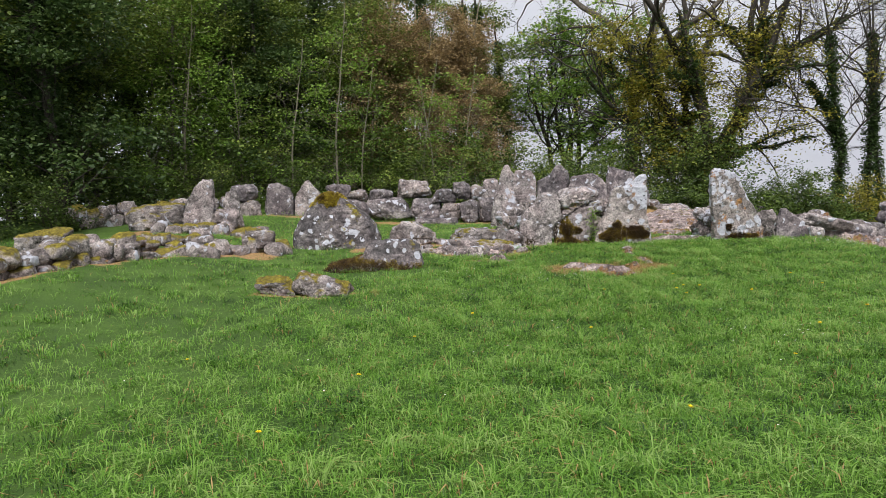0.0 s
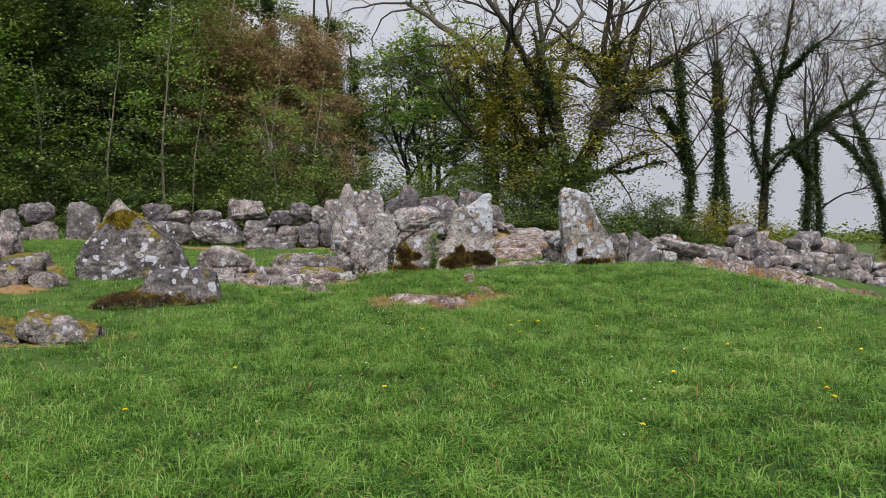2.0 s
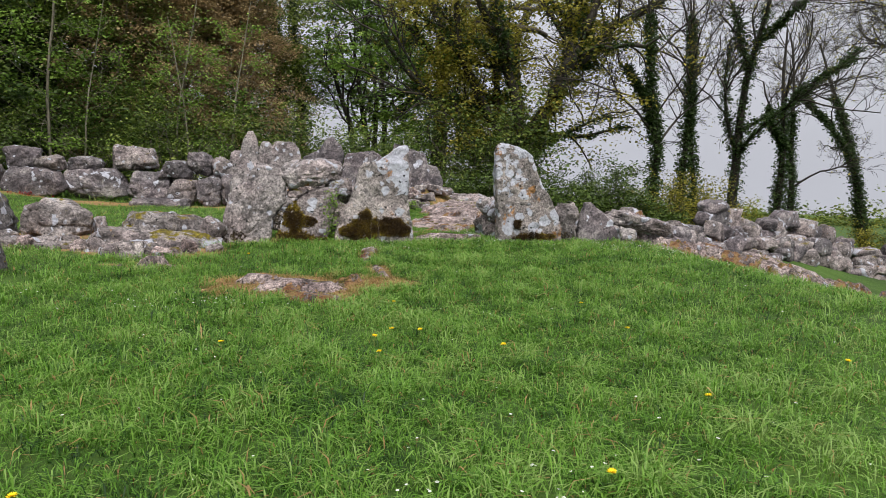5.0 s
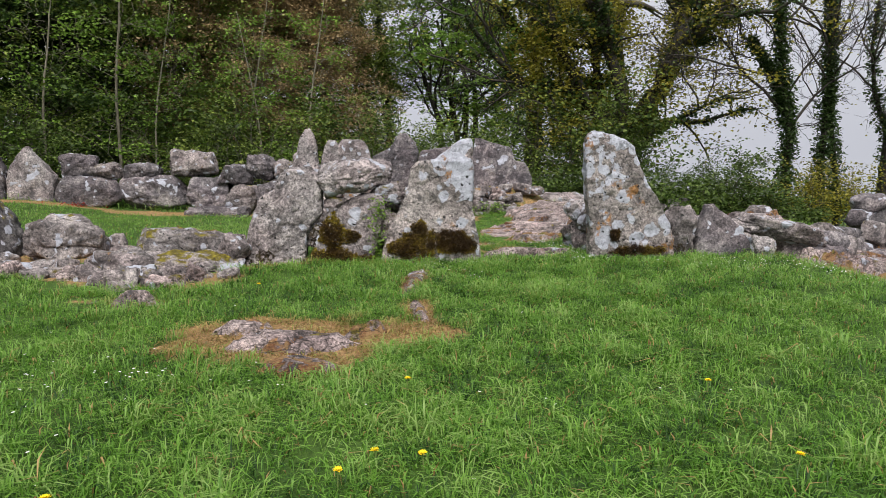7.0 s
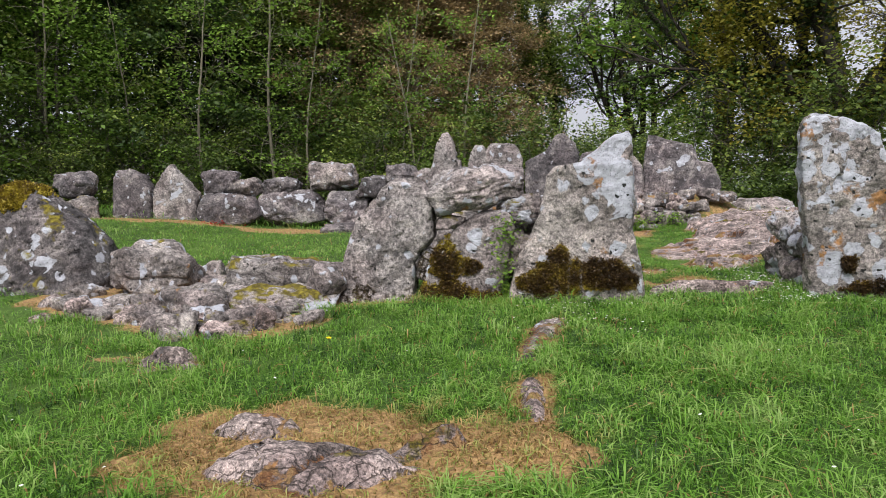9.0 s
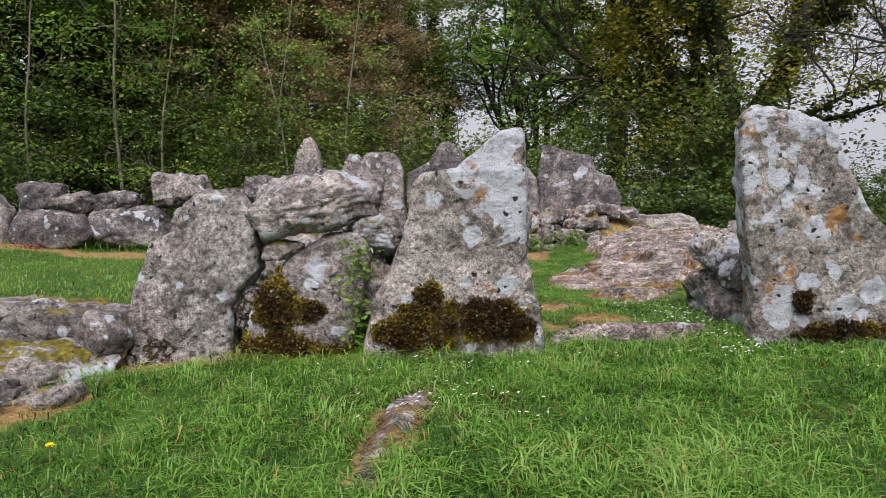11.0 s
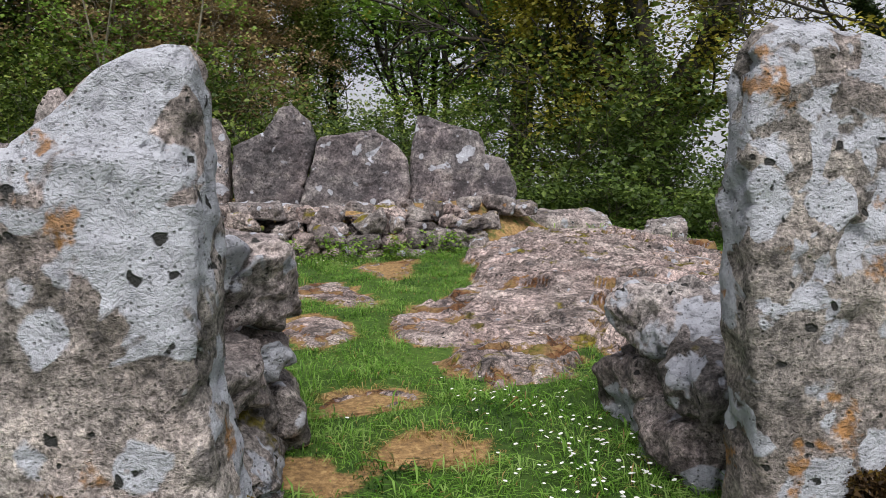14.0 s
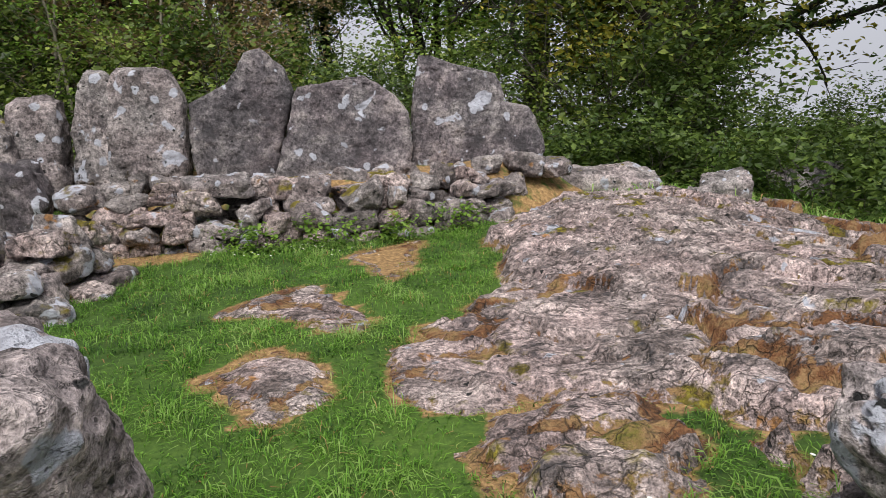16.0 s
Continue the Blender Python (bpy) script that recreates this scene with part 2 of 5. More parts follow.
        height = n.math('ADD', height, n.math('MULTIPLY', split, -1.2))
        scale_n = n.cells(n.put("ShaderNodeMapping", {"Vector": warp.outputs[1], "Scale": (1.0, 1.6, 1.0)}).outputs[0], 15.0)
        height = n.math('ADD', height, n.math('MULTIPLY', scale_n["Distance"], -0.9))
    # fine fissures, their shade painted in as dark lines
    fis = n.put("ShaderNodeTexNoise", {"Vector": n.put("ShaderNodeMapping", {"Vector": at, "Scale": (1.0, 1.0, 2.6)}).outputs[0], "Scale": 5.0, "Detail": 5.0, "Roughness": 0.6}).outputs["Fac"]
    seam = n.span(n.math('ABSOLUTE', n.math('SUBTRACT', fis, 0.5)), 0.0, 0.012)
    col = n.mix(n.span(seam, 0.0, 1.0, fissures, 0.0), col, (0.04, 0.037, 0.035))
    height = n.math('ADD', height, n.math('MULTIPLY', seam, 0.15 + 0.4 * fissures))
    return n.finish(col, 0.92, height, 0.9, 0.05)


GREY_D, GREY_M, GREY_P = (0.11, 0.098, 0.096), (0.275, 0.252, 0.25), (0.44, 0.405, 0.395)
MAT_PILLAR = rock_material("pillar_limestone", (0.13, 0.12, 0.11), (0.30, 0.272, 0.262), (0.45, 0.41, 0.39), lichen=0.58, spots=0.6, orange=0.5, specks=1.0, sheet_to=(0.75, 0.42), patch=4.2, sheet_size=3.0)
MAT_PILLAR_E = rock_material("spotted_limestone", (0.13, 0.118, 0.11), (0.29, 0.262, 0.252), (0.45, 0.41, 0.385), lichen=0.46, spots=0.95, orange=0.7, specks=0.8, sheet_to=(-0.2, 0.42), patch=4.6, sheet_size=4.2)
MAT_GATE = rock_material("gate_limestone", GREY_D, GREY_M, GREY_P, lichen=0.12, spots=0.45, moss_low=(0.05, 0.14), specks=0.9)
MAT_MOSSY = rock_material("mossy_limestone", GREY_D, GREY_M, GREY_P, lichen=0.3, spots=0.6, specks=0.5, patch=4.0)
MAT_BOULDER = rock_material("boulder_limestone", GREY_D, GREY_M, GREY_P, lichen=0.42, spots=0.6, orange=0.15, specks=0.8)
MAT_JAMB = rock_material("lichened_limestone", GREY_D, GREY_M, GREY_P, lichen=0.6, spots=0.55, specks=0.5, fissures=0.3)
MAT_DARK = rock_material("dark_limestone", (0.065, 0.06, 0.066), (0.16, 0.146, 0.155), (0.34, 0.315, 0.31), lichen=0.1, spots=0.42, specks=0.2, big=1.6)
MAT_RUBBLE = rock_material("rubble_limestone", (0.095, 0.084, 0.081), (0.25, 0.225, 0.22), (0.45, 0.41, 0.395), lichen=0.28, spots=0.35, orange=0.1, moss_top=0.12, specks=0.4, fissures=0.2)
MAT_MOSSTOP = rock_material("moss_topped_limestone", GREY_D, GREY_M, GREY_P, lichen=0.2, spots=0.4, orange=0.2, moss_top=2.0, specks=0.4)
MAT_LEDGE = rock_material("ledge_limestone", GREY_D, GREY_M, GREY_P, lichen=0.2, spots=0.4, moss_top=0.55, specks=0.4, fissures=0.2)
MAT_CROWN = rock_material("moss_crowned_limestone", (0.05, 0.047, 0.05), (0.14, 0.13, 0.135), (0.30, 0.28, 0.275), lichen=0.15, spots=0.55, moss_top=0.16, specks=0.5)
MAT_OUTCROP = rock_material("bedrock_limestone", (0.15, 0.122, 0.115), (0.35, 0.292, 0.28), (0.58, 0.495, 0.47), lichen=0.05, spots=0.22, orange=0.25, moss_top=0.12, specks=0.25, big=3.0, fissures=0.3, dirt=True)


def ground_material():
    n = Nodes("turf")
    at = n.put("ShaderNodeTexCoord").outputs["Object"]
    dry = n.put("ShaderNodeAttribute", attribute_name="dry").outputs["Fac"]
    broad, fine = n.noise(at, 0.5, 5, 0.6), n.noise(at, 30.0, 5, 0.7)
    # Green kept dark: soil tone plus the shade between tufts, put into the colour.
    green = n.ramp(n.math('ADD', n.math('MULTIPLY', broad, 0.5), n.math('MULTIPLY', fine, 0.5)),
                   (0.35, (0.022, 0.045, 0.008)), (0.5, (0.045, 0.09, 0.013)), (0.65, (0.085, 0.15, 0.022)))
    straw = n.ramp(n.noise(at, 22.0, 6, 0.75), (0.32, (0.085, 0.055, 0.03)), (0.5, (0.25, 0.15, 0.065)), (0.68, (0.45, 0.30, 0.14)))
    edge = n.span(n.math('ADD', dry, n.span(n.noise(at, 5.0, 5, 0.65), 0.3, 0.7, -0.3, 0.3)), 0.4, 0.65)
    return n.finish(n.mix(edge, green, straw), 0.95, fine, 0.6, 0.03)


def blade_material(name, *stops, dry=True, translucent=0.4):
    n = Nodes(name)
    tint = n.put("ShaderNodeAttribute", attribute_name="tint").outputs["Fac"]
    col = n.ramp(tint, *stops)
    if dry:
        d = n.put("ShaderNodeAttribute", attribute_name="dry").outputs["Fac"]
        col = n.mix(d, col, n.ramp(tint, (0.0, (0.20, 0.11, 0.04)), (1.0, (0.48, 0.32, 0.14))))
    a = n.put("ShaderNodeBsdfPrincipled", {"Base Color": col, "Roughness": 0.5, "Specular IOR Level": 0.35})
    b = n.put("ShaderNodeBsdfTranslucent", {"Color": col})
    m = n.put("ShaderNodeMixShader", {0: translucent, 1: a.outputs[0], 2: b.outputs[0]})
    n.t.links.new(m.outputs[0], n.out.inputs["Surface"])
    return n.m


def bark_material(name, a, b, c):
    n = Nodes(name)
    at = n.put("ShaderNodeTexCoord").outputs["Object"]
    long = n.put("ShaderNodeMapping", {"Vector": at, "Scale": (9.0, 9.0, 1.6)}).outputs[0]
    v = n.noise(long, 2.0, 6, 0.7)
    return n.finish(n.ramp(v, (0.32, a), (0.5, b), (0.68, c)), 0.95, v, 0.8, 0.03)


MAT_GROUND = ground_material()
# The darkest and palest stops paint in shade and highlight of the tufts.
MAT_GRASS = blade_material("grass_blades", (0.0, (0.018, 0.055, 0.009)), (0.4, (0.10, 0.235, 0.024)), (0.75, (0.19, 0.36, 0.052)), (1.0, (0.27, 0.40, 0.11)))
MAT_LEAF_DARK = blade_material("ivy_leaves", (0.0, (0.022, 0.045, 0.012)), (0.6, (0.05, 0.09, 0.024)), (1.0, (0.11, 0.16, 0.045)), dry=False)
MAT_LEAF_WOOD = blade_material("wood_leaves", (0.0, (0.035, 0.055, 0.010)), (0.6, (0.13, 0.18, 0.03)), (1.0, (0.34, 0.40, 0.09)), dry=False)
MAT_LEAF_UNDER = blade_material("undergrowth_leaves", (0.0, (0.02, 0.04, 0.009)), (0.6, (0.07, 0.115, 0.022)), (1.0, (0.19, 0.26, 0.055)), dry=False)
MAT_LEAF_LIME = blade_material("young_leaves", (0.0, (0.05, 0.10, 0.013)), (0.6, (0.18, 0.31, 0.045)), (1.0, (0.37, 0.52, 0.11)), dry=False, translucent=0.5)
MAT_LEAF_OAK = blade_material("oak_leaves", (0.0, (0.09, 0.09, 0.013)), (0.6, (0.27, 0.25, 0.032)), (1.0, (0.52, 0.46, 0.085)), dry=False, translucent=0.5)
MAT_LEAF_BROWN = blade_material("brown_leaves", (0.0, (0.13, 0.09, 0.045)), (0.6, (0.33, 0.235, 0.115)), (1.0, (0.55, 0.43, 0.22)), dry=False)
MAT_MOSS = blade_material("moss_cushion", (0.0, (0.016, 0.009, 0.005)), (0.42, (0.065, 0.036, 0.012)), (0.72, (0.15, 0.10, 0.016)), (1.0, (0.33, 0.26, 0.03)), dry=False, translucent=0.15)
MAT_BARK = bark_material("grey_bark", (0.035, 0.03, 0.025), (0.085, 0.075, 0.06), (0.15, 0.135, 0.115))
MAT_BARK_PALE = bark_material("pale_bark", (0.10, 0.09, 0.065), (0.19, 0.17, 0.13), (0.30, 0.28, 0.22))
MAT_BARK_DARK = bark_material("dark_bark", (0.018, 0.016, 0.013), (0.04, 0.035, 0.028), (0.08, 0.07, 0.06))


# ---- ground ----
# bedrock swells: x, y, half width, half length, turn, height, width of the dry rim
SWELLS = [
    (3.4, 14.7, 0.48, 0.2, 12, 0.10, 0.55), (2.85, 15.2, 0.28, 0.13, 0, 0.10, 0.42), (4.05, 15.1, 0.3, 0.14, 20, 0.09, 0.55), (3.5, 13.98, 0.3, 0.13, -10, 0.06, 0.08), (4.5, 15.8, 0.1, 0.34, 8, 0.08, 0.12),
    (4.55, 17.62, 0.13, 0.72, -8, 0.05, 0.03), (1.25, 16.75, 0.5, 0.3, -12, 0.13, 0.12),
    (-2.0, 12.98, 0.5, 0.1, 0, 0.0, 0.2), (-3.0, 12.95, 0.4, 0.1, 0, 0.0, 0.1),
    (5.9, 21.3, 0.22, 0.15, 10, -0.05, 0.1), (6.2, 20.5, 0.2, 0.12, 0, -0.05, 0.1), (5.6, 20.2, 0.16, 0.1, 0, -0.05, 0.1),
    (12.6, 19.2, 2.0, 0.85, -18, 0.26, 0.2), (15.6, 21.4, 2.4, 0.75, -38, 0.25, 0.1), (13.2, 20.7, 1.6, 0.8, -30, 0.3, 0.1),
]


# sheets of bedrock on the hut floor: outline, height of the rim, rise eastwards, width of the dry rim
LEDGES = [
    ([(7.3, 26.7), (7.15, 25.1), (6.85, 24.3), (6.15, 23.5), (6.2, 22.9), (6.4, 22.65), (6.85, 22.7), (7.3, 22.6), (7.7, 22.3), (8.2, 21.6), (9, 21), (10.5, 20.9), (12.6, 22), (12.6, 26), (10.4, 27.8), (8.3, 27.9)], 0.03, 0.08, 0.1),
    ([(6.95, 22.55), (6.46, 22.14), (6.55, 21.95), (7.1, 22.15), (7.45, 22.4)], 0.05, 0.05, 0.1), ([(6.5, 21.8), (6.74, 21.5), (7.39, 21.8), (7.55, 22.1), (7.1, 22.05)], 0.06, 0.05, 0.08),
    ([(7.65, 22.1), (7.6, 21.5), (8.2, 21.2), (8.1, 21.7)], 0.08, 0.1, 0.05), ([(4.94, 24.46), (5.43, 24.95), (5.7, 24.5), (5.92, 23.8), (5.5, 24.05)], 0.012, 0.01, 0.12),
    ([(5.12, 23.2), (5.44, 23.46), (5.82, 22.9), (5.58, 22.6), (5.3, 22.9)], 0.012, 0.01, 0.14), ([(5.75, 26.1), (6.45, 26.8), (6.12, 25.2)], -0.05, 0.0, 0.15)]
# a smoother, pebbly stretch of the largest sheet
PEBBLES = [(7.15, 25.9), (8.2, 27.5), (9.2, 27.0), (9.25, 25.6), (8.8, 24.4), (8.25, 23.9), (7.6, 24.0), (7.05, 24.3)]


def depth_in(x, y, outline):
    """Metres inside an outline, negative outside."""
    p = np.array(outline, float)
    best, odd = np.full(x.shape, 1e9), np.zeros(x.shape, bool)
    for (ax, ay), (bx, by) in zip(p, np.roll(p, -1, 0)):
        ex, ey = bx - ax, by - ay
        t = np.clip(((x - ax) * ex + (y - ay) * ey) / (ex * ex + ey * ey), 0, 1)
        best = np.minimum(best, np.hypot(x - ax - t * ex, y - ay - t * ey))
        if ay != by:
            odd ^= ((ay > y) != (by > y)) & (x < ax + (y - ay) * ex / ey)
    return np.where(odd, best, -best)


def land(x, y):
    """Height of the turf."""
    x, y = np.asarray(x, float), np.asarray(y, float)
    z = np.interp(y, [-60, -8, 0, 2.4, 4, 6, 8, 12, 19, 26, 34, 60, 400], [2.0, 0.35, 0.0, -0.28, -0.42, -0.55, -0.62, -0.65, -0.64, -0.62, -0.5, -0.5, -0.5])
    z = z + 0.42 * step(-2.0, -9.0, x) * step(8, 14, y) + 0.22 * step(0.5, -4.0, x) * step(22, 28, y)
    x0 = 10.2 + 3.0 * step(20.5, 24.5, y)
    drop = np.clip(x - x0, 0, None)
    z = z - step(5, 12, y) * 0.22 * np.minimum(drop, 11)
    z = z - 0.2 * np.clip(x - 9.6, 0, 3.6) * step(23.5, 26.5, y) * step(33, 30, y) * step(17, 13, x)
    z = z - 0.06 * np.clip(np.hypot(x - 4, y - 18) - 22, 0, None)
    n = 0.05 * fbm(flat3(x, y, 0.45), 3, 5) + 0.02 * fbm(flat3(x, y, 1.9), 2, 9)
    return z + n.reshape(z.shape) * step(300, 60, np.hypot(x, y))


def swell(x, y, rim=False):
    """Height of bedrock over the turf, and how far inside its rim a place lies (1 at the middle, 0 at the rim)."""
    x, y = np.asarray(x, float), np.asarray(y, float)
    high, inside = np.full(x.shape, -1.0), np.full(x.shape, -1.0)
    wob = fbm(flat3(x, y, 1.7), 4, 21).reshape(x.shape) * 0.34 + fbm(flat3(x, y, 5.0), 3, 29).reshape(x.shape) * 0.26
    for cx, cy, rx, ry, turn, h, dry in SWELLS:
        pad = dry if rim else 0.0
        a = radians(turn)
        u, v = (x - cx) * math.cos(a) + (y - cy) * math.sin(a), -(x - cx) * math.sin(a) + (y - cy) * math.cos(a)
        d = 1 - np.sqrt((u / (rx + pad)) ** 2 + (v / (ry + pad)) ** 2) + wob
        inside = np.maximum(inside, d)
        high = np.maximum(high, h * step(-0.04, 0.5, d) - 0.06 * step(0.02, -0.25, d))
    for outline, low, rise, dry in LEDGES:
        d = depth_in(x, y, outline) + 0.3 * wob + (dry if rim else 0.0)
        inside = np.maximum(inside, d * 2.5)
        climb = np.clip(rise * (x - outline[0][0] + 0.9 + 0.25 * (y - outline[0][1] + 2) + 0.8 * wob), 0, 0.17)
        tread = climb / 0.05
        terrace = 0.05 * (np.floor(tread) + step(0.0, 0.15, tread % 1)) if rise > 0.06 else 0.4 * climb
        high = np.maximum(high, (low + terrace) * step(-0.03, 0.10, d) - 0.06 * step(0.02, -0.2, d))
    return high, inside


def dryness(x, y):
    ring = swell(x, y, True)[1]
    return np.maximum(step(-0.05, 0.16, ring), 0.85 * bare(x, y))


# bare earth under fallen walls: line and half width
EARTH = [([(-9.2, 13.2), (-8.0, 16.0), (-6.9, 17.9), (-5.0, 18.7)], 0.85), ([(-2.0, 19.7), (-0.4, 18.9), (0.5, 18.3), (1.7, 18.2)], 0.6), ([(-1.8, 20.4), (0.6, 19.9), (2.2, 19.4)], 0.5),
         ([(-9.4, 22.6), (-6.4, 22.8), (-5.4, 21.6)], 0.55), ([(2.9, 26.5), (4.0, 26.5)], 0.25), ([(-8.0, 27.6), (1.6, 27.6)], 0.35), ([(1.9, 19.2), (4.0, 19.25)], 0.13)]


def bare(x, y):
    """How bare the earth is, 0 to 1."""
    out = np.zeros(np.shape(x))
    wob = 0.25 * fbm(flat3(x, y, 2.5), 3, 71).reshape(np.shape(x))
    for line, half in EARTH:
        for (ax, ay), (bx, by) in zip(line[:-1], line[1:]):
            t = np.clip(((x - ax) * (bx - ax) + (y - ay) * (by - ay)) / ((bx - ax) ** 2 + (by - ay) ** 2), 0, 1)
            d = np.hypot(x - ax - t * (bx - ax), y - ay - t * (by - ay))
            out = np.maximum(out, step(0.1, -0.1, d - half + wob * half))
    return out


def axis(lo, hi, fine_lo, fine_hi, fine, grow):
    pts = list(np.arange(fine_lo, fine_hi + 1e-6, fine))
    s, v = fine, fine_hi
    while v < hi:
        s *= grow
        v += s
        pts.append(v)
    s, v, low = fine, fine_lo, []
    while v > lo:
        s *= grow
        v -= s
        low.append(v)
    return np.array(low[::-1] + pts)


def sheet(xs, ys, height):
    gx, gy = np.meshgrid(xs, ys)
    z = height(gx, gy)
    idx = np.arange(gx.size).reshape(gx.shape)
    quads = np.stack([idx[:-1, :-1], idx[:-1, 1:], idx[1:, 1:], idx[1:, :-1]], -1).reshape(-1, 4)
    return np.stack([gx.ravel(), gy.ravel(), z.ravel()], 1), quads


gv, gq = sheet(axis(-1500, 1500, -14, 20, 0.16, 1.25), axis(-900, 2000, -3, 32, 0.16, 1.25), land)
ground_mesh = mesh_of("ground", gv, gq)
attribute(ground_mesh, "dry", dryness(gv[:, 0], gv[:, 1]))
ground = solid("ground", ground_mesh, MAT_GROUND, "gently sloping meadow turf with worn dry patches round bedrock", "ground", kind="structure")


def plates(x, y, long, wide, seed):
    """Broken plates of rock: for each place a number of its plate, the way across it, and the distance from its rim."""
    p = np.stack([x.ravel(), y.ravel(), np.zeros(x.size)], 1)
    u = (p[:, 0] * 0.88 - p[:, 1] * 0.47 + 0.35 * fbm(p * 1.2, 3, seed)) / long
    v = (p[:, 0] * 0.47 + p[:, 1] * 0.88 + 0.25 * fbm(p * 1.5, 3, seed + 4)) / wide
    iu, iv = np.floor(u).astype(np.int64), np.floor(v).astype(np.int64)
    near, second, number, across = np.full(u.shape, 9.0), np.full(u.shape, 9.0), np.zeros(u.shape), np.zeros(u.shape)
    for du in (-1, 0, 1):
        for dv in (-1, 0, 1):
            a, b = iu + du, iv + dv
            cu, cv = a + 0.15 + 0.7 * lattice(a, b, 0 * a, seed + 1), b + 0.15 + 0.7 * lattice(a, b, 0 * a + 7, seed + 2)
            d = np.hypot(u - cu, v - cv)
            closer = d < near
            second = np.where(closer, near, np.minimum(second, d))
            number = np.where(closer, lattice(a, b, 0 * a + 3, seed + 3), number)
            across = np.where(closer, v - cv, across)
            near = np.where(closer, d, near)
    return number.reshape(x.shape), across.reshape(x.shape), (second - near).reshape(x.shape)


def bedrock(name, x0, x1, y0, y1, cell, label, material=MAT_OUTCROP):
    """A patch of layered bedrock that dips under the turf at its rim."""
    def layers(x, y):
        h, inside = swell(x, y)
        p = np.stack([x.ravel(), y.ravel(), np.zeros(x.size)], 1)
        body = step(0.0, 0.3, inside)
        k = np.clip(np.maximum(h, 0) / 0.2, 0.08, 1.0)
        # plates, each a little higher or lower than its neighbours and dipping its own way
        number, across, rim = plates(x, y, 0.95, 0.5, 55)
        small, _, chip = plates(x, y, 0.32, 0.2, 91)
        gap = step(0.16, 0.02, rim) * body
        nick = step(0.14, 0.0, chip) * body
        shape = 0.10 * (number - 0.5) - 0.07 * across * (0.3 + number) + 0.022 * (small - 0.5) - 0.09 * gap - 0.016 * nick
        rough = 0.010 * fbm(p * 3.0, 3, 77).reshape(x.shape) + 0.012 * np.abs(fbm(p * (7, 11, 1), 3, 81)).reshape(x.shape)
        z = land(x, y) + h + 0.012 + body * np.clip(k, 0.25, 1) * shape + rough * np.clip(0.45 + k, 0, 1)
        calm = step(-0.1, 0.15, depth_in(x, y, PEBBLES) + 0.15 * fbm(p * 2.0, 3, 15).reshape(x.shape))
        lumps = np.abs(vnoise(p * (11, 17, 1), 63)).reshape(x.shape) * 0.035 + 0.02 * vnoise(p * (23, 31, 1), 65).reshape(x.shape)
        z = z * (1 - calm) + calm * (land(x, y) + h + 0.03 + lumps)
        gap, nick = gap * (1 - calm), nick * (1 - calm)
        moss = (1 - calm) * step(0.62, 0.8, number) * step(0.0, 0.25, np.abs(across))
        return z, np.clip(0.55 * gap + 0.2 * nick + 0.5 * moss + 0.45 * step(0.22, 0.0, inside), 0, 1)

    v, q = sheet(np.arange(x0, x1, cell), np.arange(y0, y1, cell), lambda x, y: layers(x, y)[0])
    keep = (swell(v[:, 0], v[:, 1])[1] > -0.3)[q].any(1)
    used = np.unique(q[keep])
    remap = np.zeros(len(v), int)
    remap[used] = np.arange(len(used))
    me = mesh_of(name, v[used], remap[q[keep]])
    attribute(me, "dirt", layers(v[used, 0], v[used, 1])[1])
    return solid(name, me, material, label, "bedrock", kind="structure")


bedrock("bedrock_hut", 4.6, 14.2, 21.0, 29.0, 0.03, "fissured grey limestone bedrock floor with moss and orange lichen")
bedrock("bedrock_meadow", 0.4, 5.2, 13.6, 18.8, 0.04, "low pale limestone outcrop worn through the meadow turf")
bedrock("bedrock_east", 9.8, 18.6, 17.6, 23.6, 0.07, "sloping pinkish limestone bedrock beside the tumbled wall")


# ---- stones ----
def ball(level):
    bm = bmesh.new()
    bmesh.ops.create_icosphere(bm, subdivisions=level, radius=1.0)
    v = np.array([p.co[:] for p in bm.verts])
    f = np.array([[p.index for p in face.verts] for face in bm.faces])
    bm.free()
    return v, f


BALLS = {k: ball(k) for k in (3, 4, 5, 6)}


